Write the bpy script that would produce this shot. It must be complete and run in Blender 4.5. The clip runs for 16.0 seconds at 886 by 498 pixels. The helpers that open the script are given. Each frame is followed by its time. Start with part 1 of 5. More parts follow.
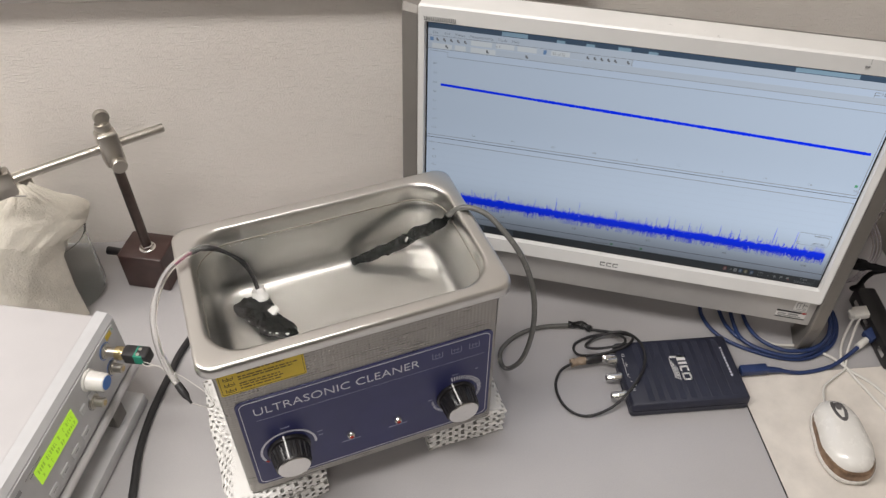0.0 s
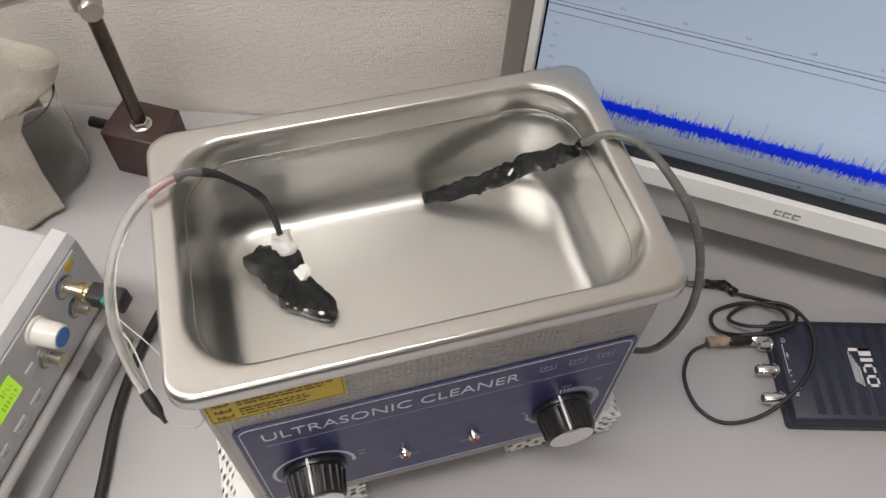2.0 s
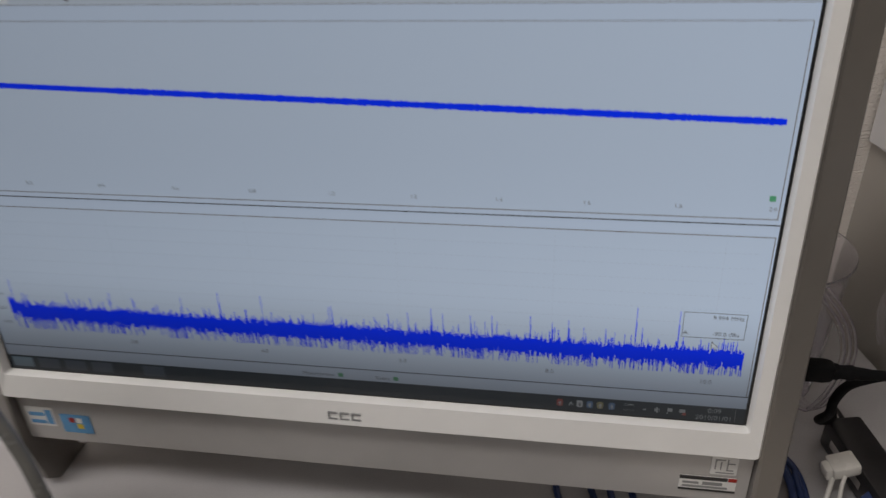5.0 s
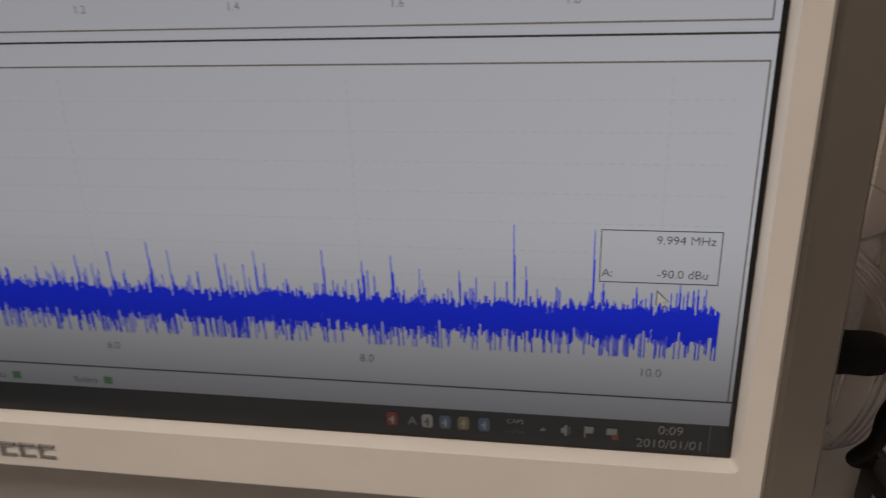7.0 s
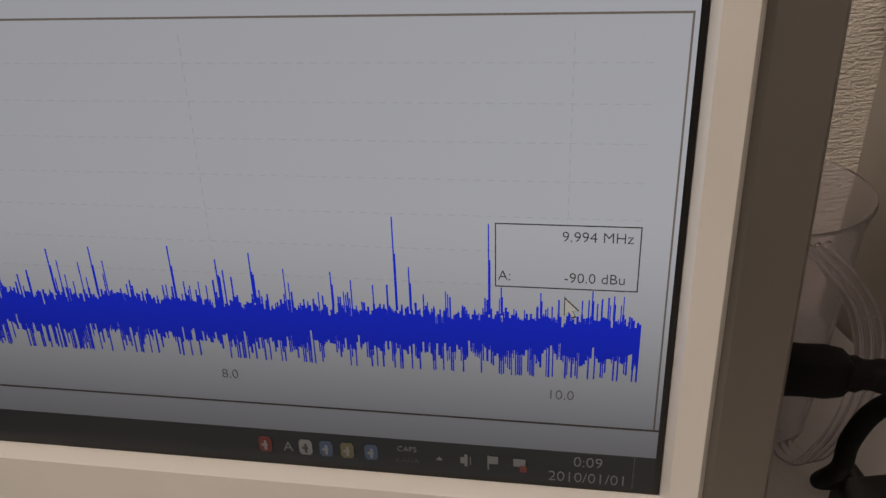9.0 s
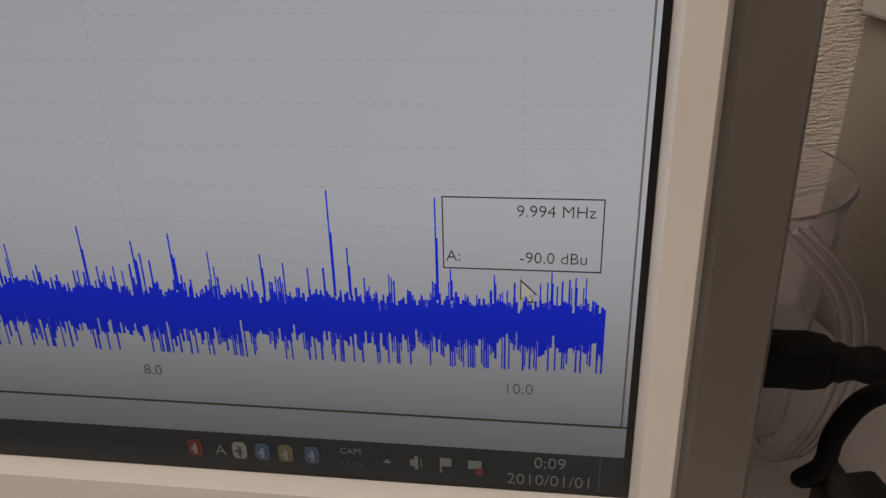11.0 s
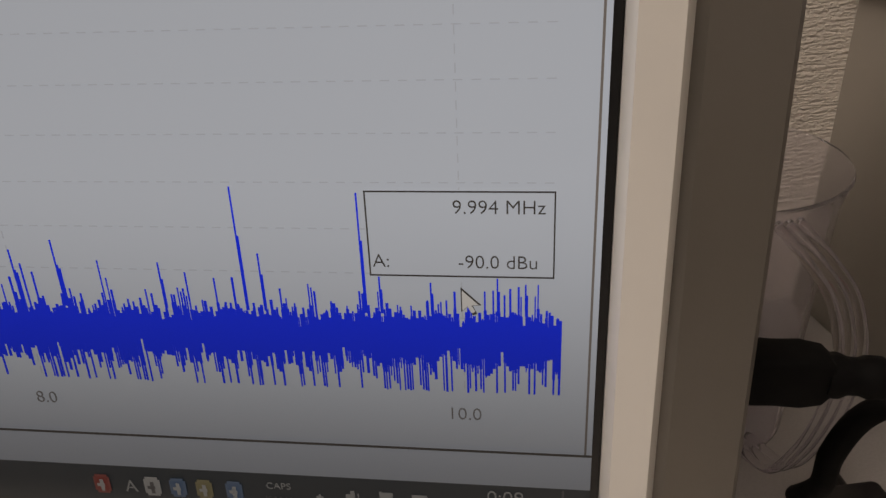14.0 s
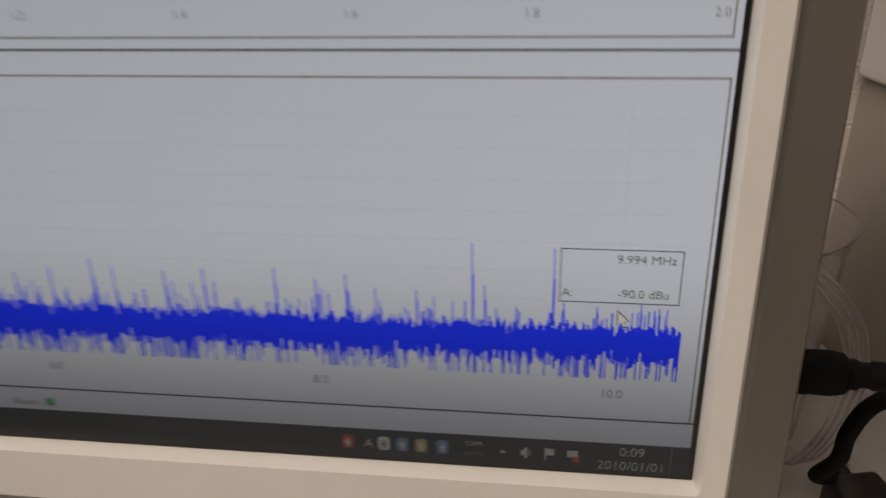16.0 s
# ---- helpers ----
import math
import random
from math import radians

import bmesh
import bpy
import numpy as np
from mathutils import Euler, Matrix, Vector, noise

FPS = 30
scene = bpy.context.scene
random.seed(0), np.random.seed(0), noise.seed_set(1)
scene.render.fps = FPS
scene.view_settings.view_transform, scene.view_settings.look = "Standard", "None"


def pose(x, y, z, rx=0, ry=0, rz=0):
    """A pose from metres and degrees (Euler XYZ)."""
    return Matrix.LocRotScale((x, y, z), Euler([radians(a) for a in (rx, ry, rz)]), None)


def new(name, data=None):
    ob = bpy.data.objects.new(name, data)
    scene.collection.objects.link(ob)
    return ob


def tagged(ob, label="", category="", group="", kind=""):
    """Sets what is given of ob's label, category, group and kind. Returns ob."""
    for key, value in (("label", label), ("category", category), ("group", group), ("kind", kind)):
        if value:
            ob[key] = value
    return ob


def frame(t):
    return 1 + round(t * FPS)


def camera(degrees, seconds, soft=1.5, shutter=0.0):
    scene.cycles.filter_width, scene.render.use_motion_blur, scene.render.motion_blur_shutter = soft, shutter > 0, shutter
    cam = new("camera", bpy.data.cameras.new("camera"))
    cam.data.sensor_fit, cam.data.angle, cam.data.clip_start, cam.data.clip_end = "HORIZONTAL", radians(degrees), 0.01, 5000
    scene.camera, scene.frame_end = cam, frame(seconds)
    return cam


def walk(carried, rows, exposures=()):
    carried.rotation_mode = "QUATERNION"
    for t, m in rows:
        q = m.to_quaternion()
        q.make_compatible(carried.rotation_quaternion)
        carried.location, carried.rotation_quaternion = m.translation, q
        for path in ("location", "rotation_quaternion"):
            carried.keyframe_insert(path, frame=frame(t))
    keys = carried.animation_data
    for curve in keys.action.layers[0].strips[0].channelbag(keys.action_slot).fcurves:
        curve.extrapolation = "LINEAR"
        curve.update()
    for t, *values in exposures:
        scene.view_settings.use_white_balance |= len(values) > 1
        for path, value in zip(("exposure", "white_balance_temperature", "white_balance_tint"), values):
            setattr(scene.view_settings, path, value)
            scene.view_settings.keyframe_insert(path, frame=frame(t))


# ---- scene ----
from functools import lru_cache

cam = camera(60.3, 16.0, soft=1.4, shutter=0.4)
PATH = [
    (0.0, pose(0.1721, -0.6409, 0.7228, 45.30, -0.28, 13.36)),
    (0.5, pose(0.1702, -0.6370, 0.7154, 45.45, -0.31, 13.41)),
    (1.0, pose(0.1490, -0.6083, 0.6787, 44.52, -1.35, 14.43)),
    (1.5, pose(0.1030, -0.5141, 0.6253, 38.03, -1.65, 17.58)),
    (2.0, pose(0.0686, -0.4352, 0.5795, 33.56, -1.34, 19.16)),
    (2.5, pose(0.0669, -0.4172, 0.5675, 32.28, 0.22, 19.07)),
    (3.0, pose(0.0900, -0.4110, 0.5617, 33.43, 2.27, 17.76)),
    (3.5, pose(0.1869, -0.3871, 0.5537, 42.59, 5.14, 12.14)),
    (4.0, pose(0.2541, -0.3678, 0.5353, 51.09, 4.42, 8.45)),
    (4.5, pose(0.2939, -0.3499, 0.5028, 53.58, 2.96, 7.39)),
    (4.7, pose(0.3172, -0.3383, 0.4681, 55.38, 2.76, 8.97)),
    (7.0, pose(0.3932, -0.1788, 0.2690, 62.80, 2.63, 8.70)),
    (7.5, pose(0.4137, -0.1648, 0.2555, 64.35, 2.50, 8.06)),
    (8.0, pose(0.4162, -0.1475, 0.2527, 62.28, 3.12, 9.53)),
    (8.5, pose(0.4124, -0.1404, 0.2544, 61.56, 2.00, 8.75)),
    (9.0, pose(0.4174, -0.1410, 0.2533, 61.70, 2.40, 8.79)),
    (9.2, pose(0.4159, -0.1388, 0.2479, 61.63, 2.26, 8.39)),
    (11.3, pose(0.4234, -0.1256, 0.2390, 61.69, 2.00, 7.31)),
    (11.5, pose(0.4243, -0.1243, 0.2380, 62.06, 2.35, 7.72)),
    (12.0, pose(0.4307, -0.1126, 0.2383, 61.33, 2.54, 7.49)),
    (12.5, pose(0.4326, -0.1078, 0.2355, 61.39, 2.61, 7.08)),
    (13.0, pose(0.4319, -0.1072, 0.2330, 61.12, 2.62, 7.04)),
    (13.5, pose(0.4317, -0.1057, 0.2303, 61.21, 2.72, 6.87)),
    (14.0, pose(0.4313, -0.1048, 0.2303, 61.39, 2.77, 6.70)),
    (14.5, pose(0.4290, -0.1059, 0.2301, 61.52, 2.45, 6.64)),
    (15.0, pose(0.4293, -0.1091, 0.2282, 61.52, 2.38, 6.58)),
    (15.5, pose(0.4244, -0.1225, 0.2392, 61.85, 2.30, 6.45)),
    (16.0, pose(0.3960, -0.1716, 0.2688, 63.25, 1.48, 6.84)),
]
walk(cam, PATH, exposures=[
    (0.0, -0.25, 6500, 11), (2.0, -0.31, 6500, 11), (3.0, -0.42, 6450, 11), (3.5, -0.60, 6350, 11), (4.5, -0.68, 6350, 11), (7.0, -0.95, 8000, 18),
    (12.0, -0.98, 8000, 18), (14.0, -0.92, 8000, 17), (15.3, -0.88, 8000, 17), (16.0, -0.72, 7900, 17)])

# ---- world and light: an office room with two rows of ceiling tubes ----
world = bpy.data.worlds.new("world")
scene.world = world
world.use_nodes = True
world.node_tree.nodes["Background"].inputs[0].default_value = (0.8, 0.85, 1.0, 1)
world.node_tree.nodes["Background"].inputs[1].default_value = 0.05


def area_lamp(name, m, sx, sy, watts, colour):
    d = bpy.data.lights.new(name, "AREA")
    d.shape, d.size, d.size_y, d.energy, d.color = "RECTANGLE", sx, sy, watts, colour
    ob = new(name, d)
    ob.matrix_world = m
    return ob


WARM = (1.0, 0.965, 0.925)
LIGHTS = [(-0.34, -0.68, 1.25, 0.26, 25), (-1.50, -0.88, 1.25, 0.26, 24), (0.30, -2.25, 1.25, 0.30, 18)]
for lx, ly, sx, sy, watts in LIGHTS:
    area_lamp("ceiling_tube_light", pose(lx, ly, 1.70, 0, 0, 16), sx, sy, watts, WARM)

# ---- materials ----


class Nodes:
    """A small wrapper round one node material."""

    def __init__(self, name):
        self.mat = bpy.data.materials.new(name)
        self.mat.use_nodes = True
        self.tree = self.mat.node_tree
        self.bsdf = self.tree.nodes["Principled BSDF"]

    def add(self, kind, **inputs):
        n = self.tree.nodes.new(kind)
        for key, value in inputs.items():
            n.inputs[key.replace("_", " ")].default_value = value
        return n

    def link(self, a, b):
        self.tree.links.new(a, b)

    def set(self, **values):
        for key, value in values.items():
            self.bsdf.inputs[key.replace("_", " ")].default_value = value

    def coords(self, sx=1.0, sy=1.0, sz=1.0):
        tc = self.add("ShaderNodeTexCoord")
        mp = self.add("ShaderNodeMapping")
        mp.inputs["Scale"].default_value = (sx, sy, sz)
        self.link(tc.outputs["Object"], mp.inputs["Vector"])
        return mp.outputs["Vector"]

    def noise(self, vec, scale, detail=4.0, rough=0.55):
        n = self.add("ShaderNodeTexNoise", Scale=scale, Detail=detail, Roughness=rough)
        self.link(vec, n.inputs["Vector"])
        return n.outputs["Fac"]

    def ramp(self, fac, stops):
        r = self.add("ShaderNodeValToRGB")
        el = r.color_ramp.elements
        while len(el) < len(stops):
            el.new(0.5)
        for e, (p, c) in zip(el, stops):
            e.position, e.color = p, (*c, 1)
        self.link(fac, r.inputs["Fac"])
        return r.outputs["Color"]

    def bump(self, height, strength, distance):
        b = self.add("ShaderNodeBump", Strength=strength, Distance=distance)
        self.link(height, b.inputs["Height"])
        self.link(b.outputs["Normal"], self.bsdf.inputs["Normal"])
        return b


def tint(c, k):
    return tuple(min(1.0, v * k) for v in c)


def plain(name, colour, rough=0.5, metal=0.0, vary=0.12, scale=60.0, bump=0.15, fine=900.0, coat=0.0, spread=0.0003):
    """Paint, plastic or metal with large-scale blotches, changing gloss and a fine grain."""
    n = Nodes(name)
    v = n.coords()
    big = n.noise(v, scale, 5.0)
    n.link(n.ramp(big, [(0.3, tint(colour, 1 - vary)), (0.7, tint(colour, 1 + vary))]), n.bsdf.inputs["Base Color"])
    rr = n.add("ShaderNodeMapRange")
    rr.inputs["To Min"].default_value, rr.inputs["To Max"].default_value = max(0.02, rough - 0.07), min(1, rough + 0.09)
    n.link(n.noise(v, scale * 2.3, 3.0), rr.inputs["Value"])
    n.link(rr.outputs["Result"], n.bsdf.inputs["Roughness"])
    n.set(Metallic=metal, Coat_Weight=coat)
    if bump:
        n.bump(n.noise(v, fine, 2.0), bump, spread)
    return n.mat


def brushed(name, colour, rough, along="x", streak=0.12, dimple=False):
    """Brushed stainless steel: streaks along one axis, smears, and rolled dimples where asked."""
    n = Nodes(name)
    s = {"x": (6, 500, 500), "y": (500, 6, 500), "z": (500, 500, 6)}[along]
    line = n.noise(n.coords(*s), 1.0, 3.0)
    smear = n.noise(n.coords(), 22.0, 4.0)
    n.link(n.ramp(smear, [(0.3, tint(colour, 0.9)), (0.7, tint(colour, 1.06))]), n.bsdf.inputs["Base Color"])
    mix = n.add("ShaderNodeMath")
    mix.operation = "ADD"
    n.link(line, mix.inputs[0])
    n.link(smear, mix.inputs[1])
    rr = n.add("ShaderNodeMapRange")
    rr.inputs["From Max"].default_value = 2.0
    rr.inputs["To Min"].default_value, rr.inputs["To Max"].default_value = rough - 0.08, rough + 0.10
    n.link(mix.outputs[0], rr.inputs["Value"])
    n.link(rr.outputs["Result"], n.bsdf.inputs["Roughness"])
    n.set(Metallic=1.0)
    if dimple:
        vec = n.coords(190, 190, 190)
        w = []
        for axis in ("X", "Z"):
            t = n.add("ShaderNodeTexWave", Scale=0.5)
            t.wave_type, t.bands_direction = "BANDS", axis
            n.link(vec, t.inputs["Vector"])
            w.append(t.outputs["Fac"])
        m = n.add("ShaderNodeMath")
        m.operation = "MULTIPLY"
        n.link(w[0], m.inputs[0])
        n.link(w[1], m.inputs[1])
        n.bump(m.outputs[0], 0.55, 0.0007)
    else:
        n.bump(line, streak, 0.0002)
    return n.mat


def drawn_steel():
    """Deep-drawn stainless steel, evenly satin."""
    n = Nodes("drawn_steel")
    v = n.coords()
    n.link(n.ramp(n.noise(v, 9.0, 2.0), [(0.3, (0.62, 0.61, 0.585)), (0.7, (0.67, 0.66, 0.635))]), n.bsdf.inputs["Base Color"])
    n.set(Metallic=1.0, Roughness=0.28)
    return n.mat


def wallpaper():
    """Off-white vinyl wallpaper with a coarse horizontal weave."""
    n = Nodes("wallpaper")
    slub = n.noise(n.coords(95, 95, 640), 1.0, 1.5, 0.5)
    weave = n.noise(n.coords(520, 520, 760), 1.0, 1.0)
    stain = n.noise(n.coords(), 5.0, 5.0)
    n.link(n.ramp(stain, [(0.3, (0.76, 0.705, 0.65)), (0.7, (0.83, 0.78, 0.725))]), n.bsdf.inputs["Base Color"])
    add = n.add("ShaderNodeMath")
    add.operation = "MULTIPLY_ADD"
    n.link(weave, add.inputs[0])
    add.inputs[1].default_value = 0.75
    n.link(slub, add.inputs[2])
    n.set(Roughness=0.75)
    n.bump(add.outputs[0], 1.0, 0.0014)
    return n.mat


def desk_top():
    """Light grey laminate with faint speckle, rub marks and smudges."""
    n = Nodes("desk_laminate")
    v = n.coords()
    big, speck = n.noise(v, 4.0, 6.0), n.noise(v, 900.0, 1.0)
    mx = n.add("ShaderNodeMix")
    mx.data_type = "RGBA"
    n.link(n.ramp(speck, [(0.35, (0.41, 0.397, 0.405)), (0.6, (0.48, 0.466, 0.47))]), mx.inputs["A"])
    n.link(n.ramp(big, [(0.35, (0.41, 0.397, 0.40)), (0.65, (0.49, 0.476, 0.482))]), mx.inputs["B"])
    mx.inputs["Factor"].default_value = 0.5
    n.link(mx.outputs["Result"], n.bsdf.inputs["Base Color"])
    n.link(n.ramp(n.noise(v, 14.0, 5.0), [(0.3, (0.33,) * 3), (0.7, (0.52,) * 3)]), n.bsdf.inputs["Roughness"])
    n.bump(n.noise(v, 1500.0, 2.0), 0.12, 0.0002)
    return n.mat


def cloth(name, colour, scale, rough=0.9, depth=0.001, vary=0.12):
    n = Nodes(name)
    v = n.coords()
    n.link(n.ramp(n.noise(v, 26.0, 6.0, 0.65), [(0.3, tint(colour, 1 - vary)), (0.7, tint(colour, 1 + vary))]), n.bsdf.inputs["Base Color"])
    n.set(Roughness=rough, Sheen_Weight=0.15)
    n.bump(n.noise(v, scale, 4.0, 0.7), 0.8, depth)
    return n.mat


def clear_plastic(name, colour=(1, 1, 1), rough=0.05, ior=1.45):
    n = Nodes(name)
    n.set(Base_Color=(*colour, 1), Roughness=rough, IOR=ior, Transmission_Weight=1.0)
    n.bump(n.noise(n.coords(), 70.0, 3.0), 0.08, 0.001)
    return n.mat


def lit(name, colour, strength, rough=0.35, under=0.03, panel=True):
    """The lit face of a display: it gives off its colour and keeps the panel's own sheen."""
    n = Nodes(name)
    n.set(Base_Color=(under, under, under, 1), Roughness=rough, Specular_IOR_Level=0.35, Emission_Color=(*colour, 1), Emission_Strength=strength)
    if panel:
        # viewing-angle falloff painted into the emission: dim along lower and left edges, brightest a little below the
        # middle
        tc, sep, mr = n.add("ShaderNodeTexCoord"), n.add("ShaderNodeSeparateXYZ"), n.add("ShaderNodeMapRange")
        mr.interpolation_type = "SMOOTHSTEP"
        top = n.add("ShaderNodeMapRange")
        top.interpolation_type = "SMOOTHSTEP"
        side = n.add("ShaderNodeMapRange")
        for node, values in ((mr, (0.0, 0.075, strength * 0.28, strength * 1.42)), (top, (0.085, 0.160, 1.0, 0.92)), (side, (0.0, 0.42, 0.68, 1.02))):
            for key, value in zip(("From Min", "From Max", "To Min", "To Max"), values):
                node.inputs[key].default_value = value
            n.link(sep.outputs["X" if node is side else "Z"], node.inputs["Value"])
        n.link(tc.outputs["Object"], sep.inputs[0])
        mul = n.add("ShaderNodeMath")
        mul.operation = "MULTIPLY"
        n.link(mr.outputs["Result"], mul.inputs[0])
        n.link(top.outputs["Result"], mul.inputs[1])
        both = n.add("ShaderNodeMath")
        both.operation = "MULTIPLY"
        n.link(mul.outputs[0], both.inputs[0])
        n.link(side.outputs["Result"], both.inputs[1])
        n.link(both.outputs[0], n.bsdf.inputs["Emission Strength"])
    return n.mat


M_WALL, M_DESK = wallpaper(), desk_top()
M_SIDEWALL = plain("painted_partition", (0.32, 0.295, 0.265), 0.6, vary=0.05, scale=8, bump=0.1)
M_FARWALL = plain("far_wall_paint", (0.20, 0.19, 0.18), 0.7, vary=0.06, scale=5, bump=0.1)
M_CEIL = plain("ceiling_paint", (0.78, 0.77, 0.74), 0.8, vary=0.04, scale=6)
M_FLOOR = plain("floor_vinyl", (0.17, 0.165, 0.16), 0.5, vary=0.1, scale=5)
M_RAIL = brushed("anodised_rail", (0.62, 0.60, 0.58), 0.38)
M_STEEL = brushed("brushed_steel", (0.64, 0.635, 0.625), 0.24)
M_TANK = drawn_steel()
M_WATEREDGE = plain("water_edge_band", (0.36, 0.33, 0.285), 0.45, 0.7, vary=0.25, scale=90, bump=0.2)
M_BODY = brushed("dimpled_steel", (0.36, 0.345, 0.32), 0.28, dimple=True)
M_CHROME = plain("bright_metal", (0.72, 0.71, 0.69), 0.16, 1.0, vary=0.05, scale=40, bump=0)
M_NICKEL = plain("nickel_plate", (0.58, 0.55, 0.50), 0.30, 1.0, vary=0.06, scale=30, bump=0)
M_NAVY = plain("navy_panel", (0.027, 0.031, 0.115), 0.36, vary=0.08, scale=30, bump=0.05)
M_PRINT = plain("pale_print", (0.62, 0.63, 0.70), 0.5, vary=0.03, bump=0)
M_PRINTDIM = plain("dim_print", (0.22, 0.23, 0.34), 0.5, vary=0.03, bump=0)
M_BLACK = plain("black_plastic", (0.014, 0.013, 0.014), 0.30, vary=0.2, bump=0.1)
M_PLUG = plain("matt_black_plug", (0.005, 0.005, 0.0055), 0.62, vary=0.2, bump=0.15)
M_PLUG.node_tree.nodes["Principled BSDF"].inputs["Specular IOR Level"].default_value = 0.08
M_UPPER = plain("pinkish_panel", (0.70, 0.655, 0.62), 0.6, vary=0.04, scale=8, bump=0.08)
M_RUBBER = plain("black_rubber", (0.022, 0.021, 0.022), 0.48, vary=0.2, bump=0.2)
M_WRAP = plain("dull_black_tape", (0.006, 0.007, 0.0068), 0.24, vary=0.3, scale=200, bump=0.9, fine=420, spread=0.0016)
M_WRAP.node_tree.nodes["Principled BSDF"].inputs["Specular IOR Level"].default_value = 0.16
M_TAPE = plain("glossy_black_tape", (0.009, 0.009, 0.010), 0.26, vary=0.3, scale=200, bump=0.6, fine=330, spread=0.0012)
M_YELLOW = plain("yellow_label", (0.68, 0.50, 0.045), 0.5, vary=0.06, bump=0.05)
M_INK = plain("label_ink", (0.16, 0.115, 0.03), 0.6, vary=0.05, bump=0)
M_RED = plain("red_lamp", (0.35, 0.02, 0.015), 0.2, vary=0.1, bump=0)
M_WHITE = plain("white_bezel", (0.76, 0.755, 0.74), 0.30, vary=0.03, scale=25, bump=0.04, coat=0.2)
M_GREY = plain("silver_grey_plastic", (0.22, 0.205, 0.19), 0.36, 0.45, vary=0.04, scale=30, bump=0.12)
M_GREYDK = plain("chin_grey", (0.46, 0.445, 0.43), 0.42, 0.2, vary=0.04, scale=30, bump=0.1)
M_MESH = plain("speaker_slits", (0.16, 0.155, 0.15), 0.6, vary=0.05, bump=0)
M_LOGO = plain("grey_print", (0.25, 0.25, 0.25), 0.45, vary=0.03, bump=0)
M_PAPER = plain("sticker_paper", (0.70, 0.69, 0.67), 0.55, vary=0.04, bump=0)
M_CYAN = plain("blue_sticker", (0.10, 0.30, 0.55), 0.4, vary=0.2, bump=0)
M_SCOPE = plain("dark_blue_case", (0.021, 0.023, 0.040), 0.45, vary=0.12, scale=40, bump=0.25, fine=1600)
M_PAD = cloth("beige_pad_cloth", (0.66, 0.615, 0.56), 1400, depth=0.0003, vary=0.10)
M_MOUSE = plain("pearl_white_shell", (0.74, 0.72, 0.68), 0.25, vary=0.02, bump=0.02, coat=0.3)
M_AMBER = plain("clear_brown_trim", (0.22, 0.145, 0.095), 0.15, 0.3, vary=0.4, scale=120, bump=0.05)
M_SMOKE = plain("smoked_plastic", (0.10, 0.095, 0.095), 0.15, vary=0.2, bump=0)
M_BLUE = plain("blue_cable", (0.018, 0.036, 0.115), 0.36, vary=0.12, bump=0.08)
M_WCABLE = plain("white_cable", (0.66, 0.64, 0.60), 0.45, vary=0.06, bump=0.05)
M_GCABLE = plain("grey_cable", (0.13, 0.128, 0.12), 0.24, vary=0.15, bump=0.08)
M_BROWN = plain("brown_enamel", (0.058, 0.030, 0.026), 0.40, vary=0.22, scale=45, bump=0.2, fine=600)
M_ROD = plain("dark_steel_rod", (0.11, 0.085, 0.075), 0.30, 0.85, vary=0.2, scale=50)
M_TOWEL = cloth("white_net_cloth", (0.80, 0.785, 0.76), 800, depth=0.0006, vary=0.05)
M_CREAM = cloth("cream_towel", (0.80, 0.745, 0.645), 420, depth=0.004, vary=0.12)
M_CASE = plain("instrument_white", (0.53, 0.515, 0.52), 0.4, vary=0.03, scale=20, bump=0.08)
M_FACE = plain("instrument_grey", (0.55, 0.55, 0.56), 0.45, vary=0.05, scale=40, bump=0.06)
M_KEY = plain("grey_key", (0.60, 0.60, 0.61), 0.5, vary=0.05, bump=0.05)
M_LCD = lit("lit_lcd", (0.55, 0.95, 0.02), 0.75, 0.3, 0.05, False)
M_LCDTXT = lit("lcd_segments", (0.42, 0.80, 0.02), 0.55, 0.3, 0.04, False)
M_KNOBBLUE = plain("blue_cap", (0.05, 0.18, 0.55), 0.4, vary=0.05, bump=0)
M_GREEN = plain("green_terminal", (0.02, 0.26, 0.17), 0.4, vary=0.08, bump=0.05)
M_BRASS = plain("brass", (0.55, 0.45, 0.26), 0.28, 1.0, vary=0.1, bump=0.05)
M_CLEAR = clear_plastic("clear_tubing", (0.97, 0.955, 0.93), 0.22, 1.2)
M_CLEAR.node_tree.nodes["Principled BSDF"].inputs["Transmission Weight"].default_value = 0.90
M_JUG = clear_plastic("clear_jug_plastic", (0.96, 0.94, 0.98), 0.12, 1.09)
M_JUG.node_tree.nodes["Principled BSDF"].inputs["Transmission Weight"].default_value = 0.90
M_JUGRIB = clear_plastic("clear_handle_plastic", (0.97, 0.95, 0.98), 0.06, 1.28)
M_GLASS = clear_plastic("beaker_glass", (0.97, 0.99, 0.98), 0.03, 1.06)
def clear_water():
    n = Nodes("clear_water")
    n.set(Base_Color=(0.975, 0.985, 0.975, 1), Roughness=0.0, IOR=1.333, Transmission_Weight=1.0)
    n.bump(n.noise(n.coords(), 9.0, 0.0), 0.04, 0.001)
    return n.mat


M_WATER = clear_water()
M_PINK = plain("pink_wire", (0.33, 0.10, 0.16), 0.4, vary=0.1, bump=0)
M_GLUE = plain("white_sealant", (0.74, 0.73, 0.70), 0.4, vary=0.06, bump=0.3, fine=300)
M_BEIGEGLUE = plain("brown_sealant", (0.36, 0.27, 0.19), 0.5, vary=0.2, bump=0.4, fine=250)

